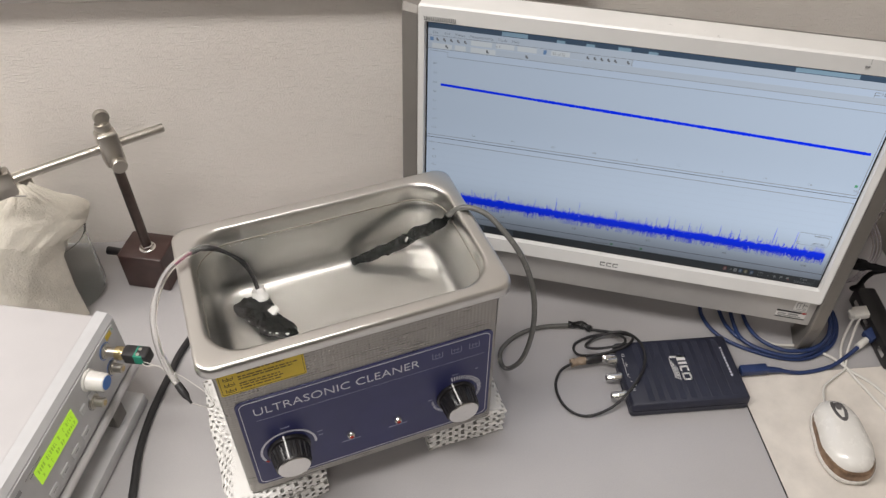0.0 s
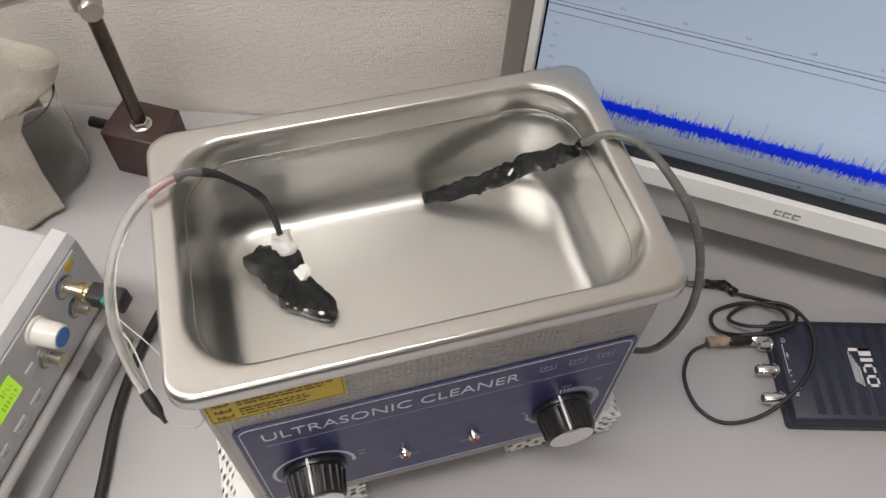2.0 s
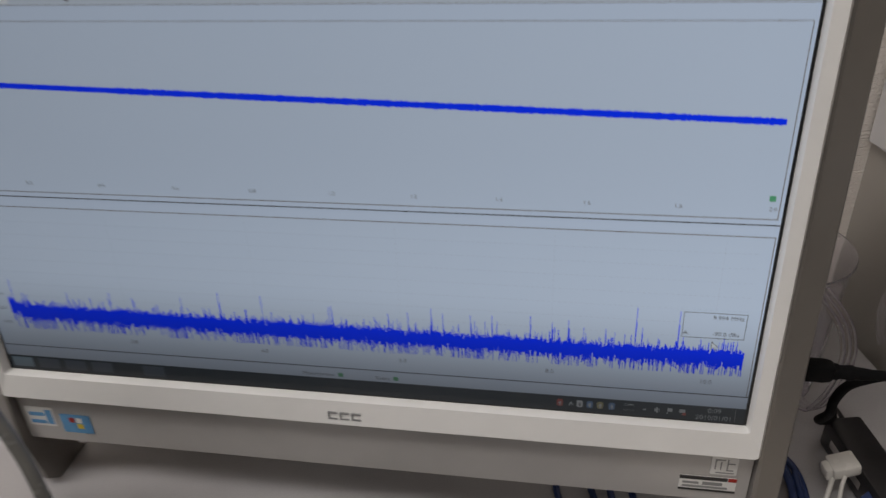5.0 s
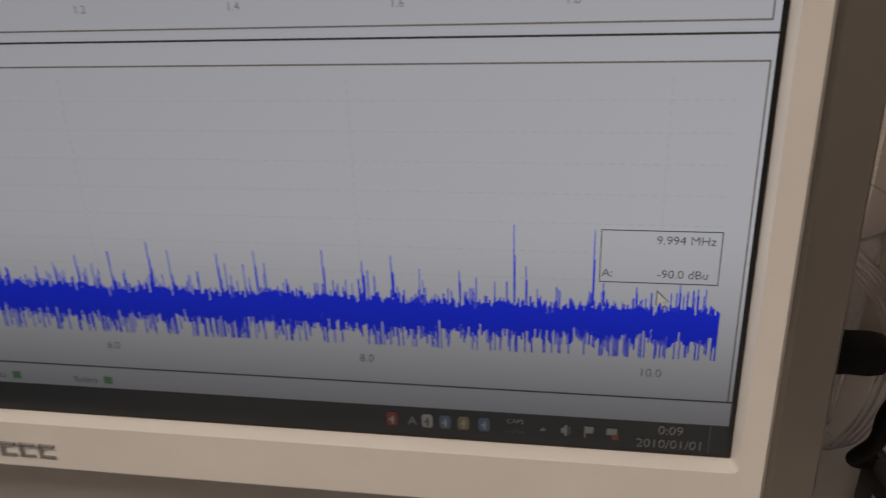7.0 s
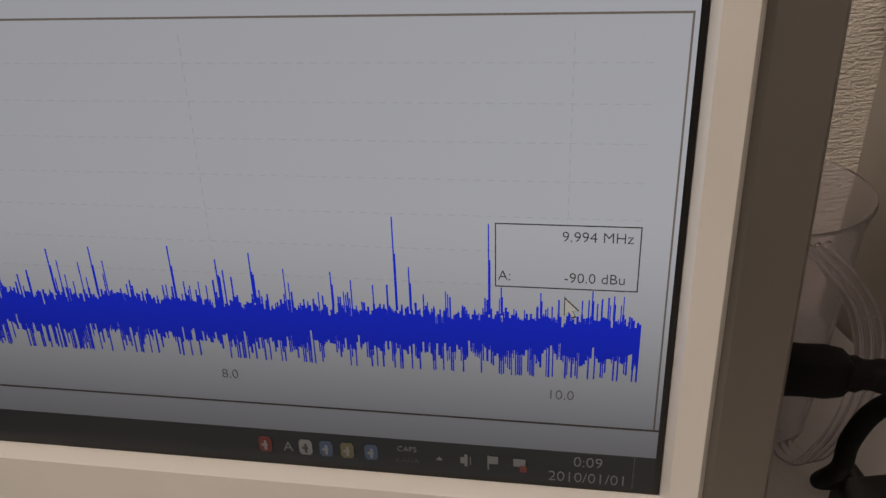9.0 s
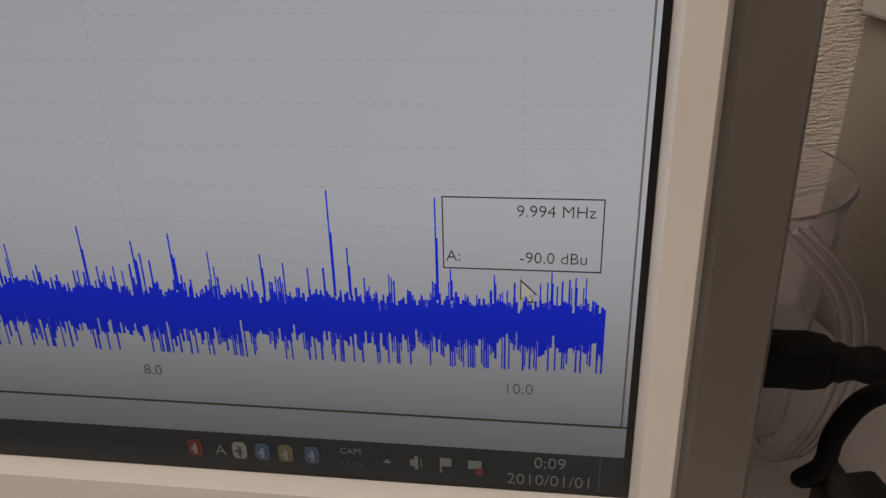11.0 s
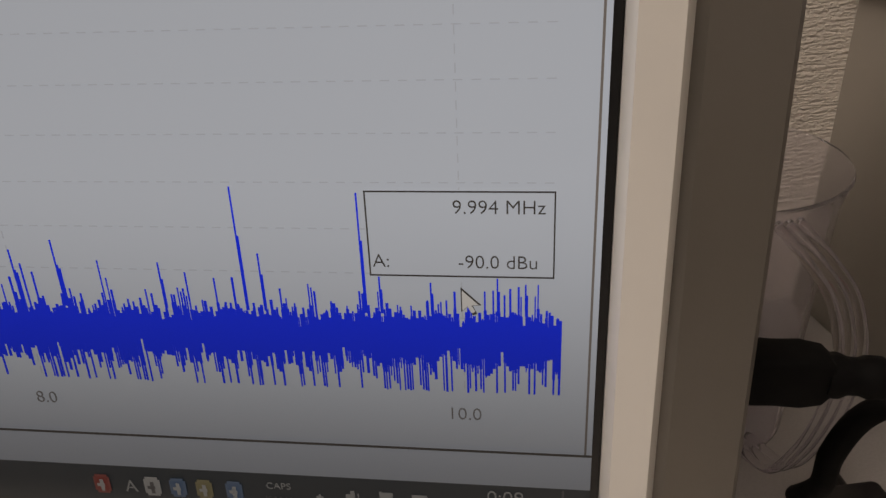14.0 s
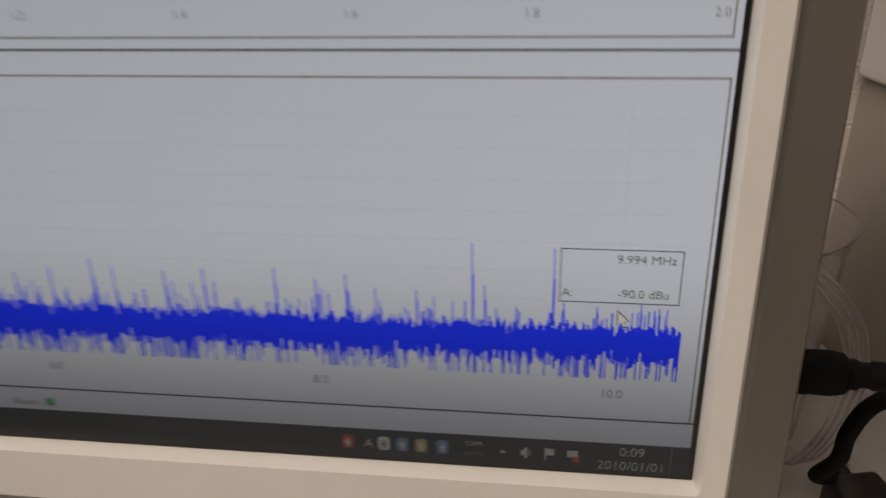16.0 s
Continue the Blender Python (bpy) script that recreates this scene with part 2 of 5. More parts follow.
# screen colours
L = 0.56
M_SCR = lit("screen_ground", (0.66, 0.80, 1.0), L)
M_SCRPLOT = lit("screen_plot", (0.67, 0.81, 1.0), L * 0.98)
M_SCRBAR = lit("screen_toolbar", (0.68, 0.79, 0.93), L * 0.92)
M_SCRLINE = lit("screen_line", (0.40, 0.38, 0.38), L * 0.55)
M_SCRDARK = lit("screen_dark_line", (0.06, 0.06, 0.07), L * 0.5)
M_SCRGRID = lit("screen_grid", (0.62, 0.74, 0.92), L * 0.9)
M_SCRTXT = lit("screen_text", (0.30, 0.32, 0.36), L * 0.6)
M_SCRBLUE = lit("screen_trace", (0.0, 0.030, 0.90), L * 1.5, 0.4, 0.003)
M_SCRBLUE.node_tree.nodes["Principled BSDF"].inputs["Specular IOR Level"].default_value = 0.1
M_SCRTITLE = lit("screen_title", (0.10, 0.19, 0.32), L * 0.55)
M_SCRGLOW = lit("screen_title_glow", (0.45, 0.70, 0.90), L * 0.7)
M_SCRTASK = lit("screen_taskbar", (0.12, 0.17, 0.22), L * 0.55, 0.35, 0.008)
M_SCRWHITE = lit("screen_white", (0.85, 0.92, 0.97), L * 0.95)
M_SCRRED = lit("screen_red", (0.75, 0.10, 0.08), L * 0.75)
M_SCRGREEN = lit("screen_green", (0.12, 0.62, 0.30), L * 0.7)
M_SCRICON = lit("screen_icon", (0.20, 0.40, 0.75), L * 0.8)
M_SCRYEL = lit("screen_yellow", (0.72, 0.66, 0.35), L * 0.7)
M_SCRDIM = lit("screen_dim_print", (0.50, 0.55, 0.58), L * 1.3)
M_SCREDGE = plain("screen_black_edge", (0.008, 0.008, 0.009), 0.35, vary=0.1, bump=0)

# ---- mesh tools ----


def part(name, bm, material, parent=None, label="", smooth=False):
    """One mesh object out of a bmesh, under its thing or part."""
    me = bpy.data.meshes.new(name)
    bmesh.ops.recalc_face_normals(bm, faces=bm.faces[:])
    bm.to_mesh(me)
    bm.free()
    me.materials.append(material)
    if smooth:
        for p in me.polygons:
            p.use_smooth = True
        me.set_sharp_from_angle(angle=radians(42))
    ob = new(name, me)
    ob.parent = parent
    if label:
        ob["label"] = label
    return ob


def thing(name, m, label, category, group="", kind=""):
    ob = new(name)
    ob.matrix_world = m
    ob.empty_display_size = 0.02
    return tagged(ob, label, category, group, kind)


def solid(name, bm, material, label, category, group="", kind="", m=None, smooth=True):
    ob = part(name, bm, material, None, "", smooth)
    if m is not None:
        ob.matrix_world = m
    return tagged(ob, label, category, group, kind)


def box(x0, x1, y0, y1, z0, z1, bevel=0.0, seg=2, bm=None):
    bm = bm or bmesh.new()
    r = bmesh.ops.create_cube(bm, size=1.0, matrix=Matrix.LocRotScale(((x0 + x1) / 2, (y0 + y1) / 2, (z0 + z1) / 2), None, (abs(x1 - x0), abs(y1 - y0), abs(z1 - z0))))
    if bevel:
        es = list({e for v in r["verts"] for e in v.link_edges})
        bmesh.ops.bevel(bm, geom=es, offset=bevel, segments=seg, affect="EDGES", profile=0.5)
    return bm


def ring_between(bm, a, b):
    n = len(a)
    for i in range(n):
        bm.faces.new((a[i], a[(i + 1) % n], b[(i + 1) % n], b[i]))


def frame_of(d):
    d = Vector(d).normalized()
    up = Vector((0, 0, 1)) if abs(d.z) < 0.9 else Vector((1, 0, 0))
    s = d.cross(up).normalized()
    return s, s.cross(d).normalized()


def lathe(p0, p1, profile, seg=24, bm=None, cap=True):
    """A turned body along p0-p1: profile of (fraction or metres along, radius)."""
    bm = bm or bmesh.new()
    p0, p1 = Vector(p0), Vector(p1)
    s, u = frame_of(p1 - p0)
    last = None
    first = None
    for k, r in profile:
        c = p0.lerp(p1, k)
        ring = [bm.verts.new(c + (s * math.cos(2 * math.pi * i / seg) + u * math.sin(2 * math.pi * i / seg)) * r) for i in range(seg)]
        if last:
            ring_between(bm, last, ring)
        else:
            first = ring
        last = ring
    if cap:
        bm.faces.new(first)
        bm.faces.new(last)
    return bm


def rod(p0, p1, r, seg=16, bm=None):
    n = (Vector(p1) - Vector(p0)).length
    b = min(0.2, r * 0.15 / max(n, 1e-6))
    return lathe(p0, p1, [(0, r * 0.85), (b, r), (1 - b, r), (1, r * 0.85)], seg, bm)


def smooth_path(pts, steps=8):
    pts = [Vector(p) for p in pts]
    pts = [pts[0] * 2 - pts[1]] + pts + [pts[-1] * 2 - pts[-2]]
    out = []
    for i in range(1, len(pts) - 2):
        a, b, c, d = pts[i - 1:i + 3]
        for j in range(steps):
            t = j / steps
            out.append(0.5 * ((2 * b) + (c - a) * t + (2 * a - 5 * b + 4 * c - d) * t * t + (3 * b - a - 3 * c + d) * t ** 3))
    out.append(pts[-2])
    return out


def tube(pts, r, seg=10, steps=8, bm=None, wobble=0.0, taper=None):
    """A cable or hose through pts, with parallel frames."""
    bm = bm or bmesh.new()
    path = smooth_path(pts, steps)
    s, u = frame_of(path[1] - path[0])
    last = first = None
    for i, p in enumerate(path):
        d = (path[min(i + 1, len(path) - 1)] - path[max(i - 1, 0)]).normalized()
        s = (s - d * s.dot(d)).normalized()
        u = s.cross(d)
        rr = r * (taper(i / (len(path) - 1)) if taper else 1)
        ring = []
        for k in range(seg):
            a = 2 * math.pi * k / seg
            q = rr * (1 + wobble * noise.noise(Vector((p.x * 190 + math.cos(a) * 1.3, p.y * 190 + math.sin(a) * 1.3, p.z * 190))))
            ring.append(bm.verts.new(p + (s * math.cos(a) + u * math.sin(a)) * q))
        if last:
            ring_between(bm, last, ring)
        else:
            first = ring
        last = ring
    bm.faces.new(first)
    bm.faces.new(last)
    return bm


def rr_points(x0, x1, y0, y1, r, n=6):
    """The outline of a rectangle with rounded corners."""
    out = []
    for cx, cy, a0 in ((x1 - r, y1 - r, 0), (x0 + r, y1 - r, 90), (x0 + r, y0 + r, 180), (x1 - r, y0 + r, 270)):
        for i in range(n + 1):
            a = radians(a0 + 90 * i / n)
            out.append((cx + r * math.cos(a), cy + r * math.sin(a)))
    return out


def loft(loops, cap0=True, cap1=True, bm=None):
    bm = bm or bmesh.new()
    rings = [[bm.verts.new(p) for p in lp] for lp in loops]
    for a, b in zip(rings, rings[1:]):
        ring_between(bm, a, b)
    if cap0:
        bm.faces.new(rings[0])
    if cap1:
        bm.faces.new(rings[-1])
    return bm


def slab(outline, z0, z1, bevel=0.0):
    """A plate of the given outline (x, y) between two heights, its upper edge eased."""
    cx = sum(p[0] for p in outline) / len(outline)
    cy = sum(p[1] for p in outline) / len(outline)

    def inset(d):
        return [(x - (d if x > cx else -d), y - (d if y > cy else -d)) for x, y in outline]
    loops = [[(x, y, z0) for x, y in outline], [(x, y, z1 - bevel) for x, y in outline]]
    if bevel:
        loops += [[(x, y, z1 - bevel * 0.3) for x, y in inset(bevel * 0.3)], [(x, y, z1) for x, y in inset(bevel)]]
    return loft(loops)


def band(outline_a, outline_b, z0, z1):
    """A flat raised line between two outlines."""
    bm = bmesh.new()
    loops = [[bm.verts.new((x, y, z)) for x, y in o] for o, z in ((outline_a, z0), (outline_a, z1), (outline_b, z1), (outline_b, z0))]
    for a, b in zip(loops, loops[1:] + loops[:1]):
        ring_between(bm, a, b)
    return bm


def turn(bm, m):
    bmesh.ops.transform(bm, matrix=m, verts=bm.verts[:])
    return bm


FACE = Matrix(((1, 0, 0, 0), (0, 0, -1, 0), (0, 1, 0, 0), (0, 0, 0, 1)))   # x, y of a drawing become x, z of a front that faces -y


@lru_cache(maxsize=None)
def word_mesh(text, size, align, depth, squeeze):
    cu = bpy.data.curves.new("word", "FONT")
    cu.body, cu.size, cu.align_x, cu.extrude, cu.resolution_u = text, size, align, depth, 3
    cu.offset = -0.011 * size
    ob = new("word", cu)
    me = bpy.data.meshes.new_from_object(ob.evaluated_get(bpy.context.evaluated_depsgraph_get()))
    bpy.data.objects.remove(ob)
    me.transform(Matrix.Diagonal((squeeze, 1, 1, 1)))
    return me


def word(text, x, y, z, size, material, parent, m=FACE, align="LEFT", depth=0.00012, width=0.0, name="lettering"):
    """Raised lettering on a face; x, y in the face and z above it; width: stretched to that."""
    me = word_mesh(text, size, align, depth, 1.0).copy()
    if width:
        xs = [v.co.x for v in me.vertices]
        me.transform(Matrix.Diagonal((width / (max(xs) - min(xs)), 1, 1, 1)) @ Matrix.Translation((-min(xs), 0, 0)))
    me.transform(m @ Matrix.Translation((x, y, z)))
    me.materials.clear()
    me.materials.append(material)
    ob = new(name, me)
    ob.parent = parent
    return ob


def bars(rects, z0, z1, m=FACE):
    """Printed bars in a face."""
    bm = bmesh.new()
    for x0, x1, y0, y1 in rects:
        box(x0, x1, y0, y1, z0, z1, bm=bm)
    return turn(bm, m)

# ---- the room ----
WALL = pose(-0.196, 0.050, 0, 0, 0, 16)


def setting(name, bm, material, label, category, m=WALL, smooth=False):
    return solid(name, bm, material, label, category, "", "structure", m, smooth)


setting("wall_north", box(-2.4, 0.80, 0, 0.12, -0.72, 1.78), M_WALL, "off-white wallpapered wall with a coarse horizontal weave", "wall")
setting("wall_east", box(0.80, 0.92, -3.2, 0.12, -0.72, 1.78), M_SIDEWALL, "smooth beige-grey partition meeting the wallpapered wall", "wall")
trunk = thing("cable_trunking", WALL, "white plastic cable trunking along the partition", "trunking", kind="structure")
part("channel", box(0.7930, 0.7998, -1.2, -0.004, 0.1605, 0.226, 0.002), M_CASE, trunk)
# unseen far walls added to close the room, dark so the steel reflects less
setting("wall_south", box(-2.4, 0.92, -3.32, -3.2, -0.72, 1.78), M_FARWALL, "unseen dark taupe wall added across the room", "wall")
setting("wall_west", box(-2.52, -2.4, -3.32, 0.12, -0.72, 1.78), M_FARWALL, "unseen dark taupe wall added along the room's side", "wall")
setting("ceiling", box(-2.52, 0.92, -3.32, 0.12, 1.78, 1.88), M_CEIL, "plain white painted office ceiling", "ceiling")
setting("floor", box(-2.52, 0.92, -3.32, 0.12, -0.82, -0.72), M_FLOOR, "grey vinyl office floor", "floor")

desk = thing("desk", WALL, "light grey laminate desk standing against the wallpapered wall", "desk")
part("desk_top", box(-1.3, 0.795, -0.72, -0.002, -0.03, 0.0, 0.003), M_DESK, desk, smooth=True)
for dx in (-1.26, 0.73):
    part("leg_panel", box(dx, dx + 0.03, -0.66, -0.03, -0.72, -0.0302, 0.002), M_GREYDK, desk)

rail = thing("wall_rail", WALL @ Matrix.Translation((0, 0, 0)), "silver aluminium rail running along the wallpapered wall", "rail")
part("channel", loft([[(x, y, z) for y, z in ((-0.001, 0.349), (-0.012, 0.349), (-0.015, 0.352), (-0.015, 0.359), (-0.012, 0.362), (-0.012, 0.369), (-0.010, 0.372), (-0.001, 0.372))] for x in (-1.6, 0.35)]), M_RAIL, rail)
part("upper_panel", box(-1.6, 0.35, -0.009, -0.001, 0.3722, 0.80, 0.002), M_UPPER, rail, "pinkish beige panel above the rail")

# ---- the all-in-one computer ----
MON = pose(0, 0, 0.110, -5.33, 0, 0)
W, H = 0.443, 0.2492
mon = thing("computer_monitor", MON, "white and silver all-in-one computer showing blue signal traces", "computer")


def rect_ring(o, y):
    x0, x1, z0, z1, r = o
    return [(x, y, z) for x, z in rr_points(x0, x1, z0, z1, r, 5)]


hole = (0.0, W, 0.0, H, 0.0006)
lip = (-0.0012, W + 0.0012, -0.0012, H + 0.0012, 0.002)
edge = (-0.0062, W + 0.0074, -0.0172, H + 0.0165, 0.002)
outer = (-0.0075, W + 0.0088, -0.0192, H + 0.0185, 0.003)
part("front_bezel", loft([rect_ring(hole, 0.004), rect_ring(hole, -0.0015), rect_ring(lip, -0.0055), rect_ring(edge, -0.0070), rect_ring(outer, -0.0050), rect_ring(outer, 0.030), rect_ring(hole, 0.030)], False, False), M_WHITE, mon, "glossy white bezel", smooth=True)
part("back_shell", loft([rect_ring((-0.004, W + 0.004, -0.055, H + 0.012, 0.01), 0.0302), rect_ring((-0.004, W + 0.004, -0.055, H + 0.012, 0.01), 0.050), rect_ring((0.03, W - 0.03, -0.03, H - 0.02, 0.02), 0.075)]), M_GREY, mon, smooth=True)
part("chin", loft([[(x, y, z) for y, z in ((0.002, -0.0194), (0.0045, -0.060), (0.010, -0.0645), (0.035, -0.0645), (0.035, -0.0194))] for x in (-0.0070, W + 0.0085)]), M_GREYDK, mon, "silver-grey chin with speaker slits", smooth=True)
for x0, x1 in ((-0.0265, -0.0077), (W + 0.0090, W + 0.0258)):
    sgn = -1 if x0 < 0 else 1
    xi, xo = (x1, x0) if sgn < 0 else (x0, x1)
    sec = [(xi, -0.0030), (xi + sgn * 0.002, -0.0035), (xo - sgn * 0.0012, 0.0022), (xo, 0.0042), (xo, 0.030), (xi, 0.034)]
    zz = [(-0.1085, 0.02), (-0.10, 0.01), (-0.060, 0.0), (0.256, 0.0), (0.263, 0.004)]
    part("side_leg", loft([[(x, y + dy, z) for x, y in sec] for z, dy in zz]), M_GREY, mon, "grey side frame running down to a foot", smooth=False)
part("rear_prop", box(0.16, 0.28, 0.0755, 0.16, -0.088, -0.080, 0.002), M_GREY, mon)
slits = bmesh.new()
for i in range(118):
    sx = 0.118 + i * 0.00195
    box(sx, sx + 0.0009, 0.0020, 0.0035, -0.0565, -0.0245, bm=slits)
part("speaker_grille", turn(slits, Matrix.Rotation(radians(3.6), 4, "X")), M_MESH, mon, "fine vertical speaker slits")["kind"] = "stuff"
for i in range(9):
    lx = -0.0012 + i * 0.0036
    part("maker_mark", bars([(lx, lx + 0.0026, 0.2522, 0.2527), (lx, lx + 0.0007, 0.2522, 0.2562), (lx + 0.0019, lx + 0.0026, 0.2522, 0.2562)], 0.0066, 0.0072), M_LOGO, mon)
for i in range(3):
    lx = 0.209 + i * 0.0071
    part("maker_mark", bars([(lx, lx + 0.0056, -0.0095, -0.0085), (lx, lx + 0.0012, -0.0136, -0.0085), (lx, lx + 0.0056, -0.0136, -0.0126)], 0.0060, 0.0071), M_LOGO, mon)


def chin_face(z):
    return -(0.002 + 0.0025 * (-0.0207 - z) / 0.0393)


def sticker(name, x0, x1, z0, z1, mat, label, rects):
    tilt = Matrix.Translation((0, 0.002 - 0.0003, -0.0207)) @ Matrix.Rotation(radians(3.64), 4, "X") @ FACE
    s = part(name, turn(slab(rr_points(x0, x1, z0 + 0.0207, z1 + 0.0207, 0.0006, 2), 0, 0.0004), tilt), mat, mon, label)
    for mat2, rr in rects:
        for a, b, c, d in rr:
            part("printed_bar", bars([(a, b, c + 0.0207, d + 0.0207)], 0.0004, 0.0006, tilt), mat2, s)


sticker("sticker", 0.4290, 0.4435, -0.0385, -0.0250, M_PAPER, "small white sticker with dark marks",
        [(M_LOGO, [(0.431, 0.4365, -0.0275, -0.0266), (0.431, 0.4318, -0.0345, -0.0266), (0.434, 0.4348, -0.0345, -0.0285), (0.4375, 0.4383, -0.0345, -0.0262), (0.4375, 0.442, -0.0300, -0.0291), (0.4375, 0.4415, -0.0352, -0.0343), (0.432, 0.442, -0.0372, -0.0364)])])
sticker("sticker", 0.4130, 0.4445, -0.0525, -0.0410, M_PAPER, "white label with a black band and a red mark",
        [(M_BLACK, [(0.4130, 0.4395, -0.0437, -0.0410), (0.4130, 0.4445, -0.0525, -0.0510)]), (M_RED, [(0.4398, 0.4445, -0.0437, -0.0410)]),
         (M_LOGO, [(0.415, 0.424, -0.0472, -0.0455), (0.426, 0.437, -0.0475, -0.0450), (0.415, 0.440, -0.0500, -0.0484)])])
sticker("sticker", -0.0030, 0.0170, -0.0480, -0.0320, M_PAPER, "pale blue and white processor sticker", [(M_CYAN, [(-0.001, 0.010, -0.0395, -0.0365), (0.011, 0.0155, -0.046, -0.034), (-0.001, 0.010, -0.046, -0.043)])])
sticker("sticker", 0.0210, 0.0420, -0.0520, -0.0365, M_CYAN, "blue software sticker with coloured squares", [(M_RED, [(0.027, 0.031, -0.043, -0.039)]), (M_YELLOW, [(0.032, 0.036, -0.048, -0.044)]), (M_PAPER, [(0.032, 0.036, -0.043, -0.039)])])

screen = part("screen", box(0.0002, W - 0.0002, -0.0002, 0.003, 0.0002, H - 0.0002), M_SCREDGE, mon, "lit display with a measuring program")


def ui(name, rects, z, mat, label=""):
    return part(name, bars(rects, z, z + 0.00012), mat, screen, label)


def ui_each(name, rects, z, mat, label=""):
    for r in rects:
        ui(name, [r], z, mat, label)


X0, X1, Z0, Z1 = 0.0017, 0.4413, 0.0015, 0.2477
ui("window_ground", [(X0, X1, 0.0112, 0.2423)], 0.0003, M_SCR)
ui("title_bar", [(X0, X1, 0.2423, Z1)], 0.0003, M_SCRTITLE, "dark blue translucent title bar")
ui_each("title_glow", [(0.075, 0.100, 0.2430, 0.2470), (0.128, 0.136, 0.2424, 0.2452), (0.156, 0.164, 0.2424, 0.2452), (0.186, 0.198, 0.2424, 0.2458), (0.214, 0.223, 0.2424, 0.2450), (0.345, 0.40, 0.2430, 0.2470)], 0.0005, M_SCRGLOW)
ui("close_button", [(0.4262, 0.4395, 0.2433, 0.2470)], 0.0005, M_SCRRED)
ui("taskbar", [(X0, X1, Z0, 0.0112)], 0.0003, M_SCRTASK, "dark blue-grey taskbar")
ui_each("menu_strip", [(X0, X1, 0.2354, 0.2421), (X0, X1, 0.2215, 0.2278)], 0.0005, M_SCRBAR)
ui("toolbar", [(X0, 0.2010, 0.2283, 0.2350)], 0.0005, M_SCRBAR)
ui("scope_plot", [(0.004, 0.4392, 0.1226, 0.2136)], 0.0005, M_SCRPLOT)
ui("spectrum_plot", [(0.004, 0.4399, 0.0205, 0.1132)], 0.0005, M_SCRPLOT)
ui_each("rule", [(X0, X1, 0.2212, 0.2215), (X0, X1, 0.2350, 0.2353), (0.2010, 0.2013, 0.2283, 0.2350), (0.022, 0.4392, 0.2136, 0.2139), (0.003, 0.4393, 0.1226, 0.12305),
            (0.003, 0.4403, 0.1132, 0.11365), (0.4399, 0.4403, 0.0196, 0.1136), (0.4392, 0.4396, 0.1226, 0.2136), (0.022, 0.0223, 0.2139, 0.2190), (0.003, 0.022, 0.2190, 0.2193)], 0.0007, M_SCRLINE, "thin grey window rules")
ui_each("rule", [(0.002, X1, 0.1196, 0.12015), (0.002, X1, 0.0192, 0.01965)], 0.0009, M_SCRDARK, "dark dividing rule")
grid = []
for gz in (0.0391, 0.0472, 0.0554, 0.0635, 0.0716, 0.0797, 0.0879, 0.0960, 0.1041):
    grid += [(0.012 + k * 0.0028, 0.0135 + k * 0.0028, gz, gz + 0.0002) for k in range(151)]
for gx in (0.0915, 0.1732, 0.2549, 0.3366, 0.4183):
    grid += [(gx, gx + 0.0002, 0.033 + k * 0.0028, 0.0345 + k * 0.0028) for k in range(28)]
ui("plot_grid", grid, 0.0007, M_SCRGRID, "faint dashed blue grid")["kind"] = "stuff"
rng = random.Random(11)
# the time trace: a slanting blue ribbon with a jagged edge
tr = bmesh.new()
for i in range(420):
    x = 0.0157 + i * 0.001
    z = 0.1830 - 0.0128 * i / 420
    h = 0.0013 + 0.0005 * rng.random() * (1 if i > 100 else 0.3)
    box(x, x + 0.00102, z - h, z + h, 0.0010, 0.00112, bm=tr)
part("time_trace", turn(tr, FACE), M_SCRBLUE, screen, "slanting blue signal trace")["kind"] = "stuff"
# the spectrum: a solid blue band with many thin spikes
sp = bmesh.new()
FLOORLINE = 0.0323
tall = {0.055: 0.010, 0.150: 0.016, 0.2160: 0.012, 0.2480: 0.009, 0.2720: 0.014, 0.2935: 0.011, 0.3050: 0.012, 0.3255: 0.013, 0.3370: 0.010, 0.3455: 0.012, 0.3648: 0.008, 0.3800: 0.022, 0.3833: 0.010, 0.4014: 0.021, 0.4042: 0.006, 0.4130: 0.005, 0.4243: 0.006, 0.4290: 0.005}
x = 0.0155
while x < 0.4352:
    k = (x - 0.0155) / 0.42
    lift = 0.004 * math.exp(-(x - 0.0155) / 0.005) + 0.0012 * math.exp(-(x - 0.0155) / 0.09)
    top = 0.0485 + lift - 0.0010 * k + rng.gauss(0, 0.0010)
    low = 0.0388 + lift - 0.0008 * k + rng.gauss(0, 0.0013)
    box(x, x + 0.00052, low, top, 0.0010, 0.00112, bm=sp)
    q = rng.random()
    wide = 0.00022 + 0.00018 * rng.random()
    if q < 0.55:
        box(x + 0.0001, x + 0.0001 + wide, top - 0.0003, top + rng.expovariate(1 / 0.0019), 0.0010, 0.00112, bm=sp)
    elif q < 0.605:
        box(x + 0.0001, x + 0.00033, top - 0.0003, top + 0.003 + rng.expovariate(1 / 0.0030), 0.0010, 0.00112, bm=sp)
    if rng.random() < 0.66:
        box(x + 0.0001, x + 0.0001 + wide, max(FLOORLINE + 0.0004 * rng.random(), low - rng.expovariate(1 / 0.0058)), low + 0.0003, 0.0010, 0.00112, bm=sp)
    x += 0.00047
for tx, th in tall.items():
    box(tx, tx + 0.00028, 0.048, 0.049 + th, 0.0010, 0.00112, bm=sp)
    box(tx, tx + 0.00055, 0.048, 0.049 + th * 0.6, 0.0010, 0.00112, bm=sp)
part("spectrum_trace", turn(sp, FACE), M_SCRBLUE, screen, "dense spiky blue spectrum band")["kind"] = "stuff"


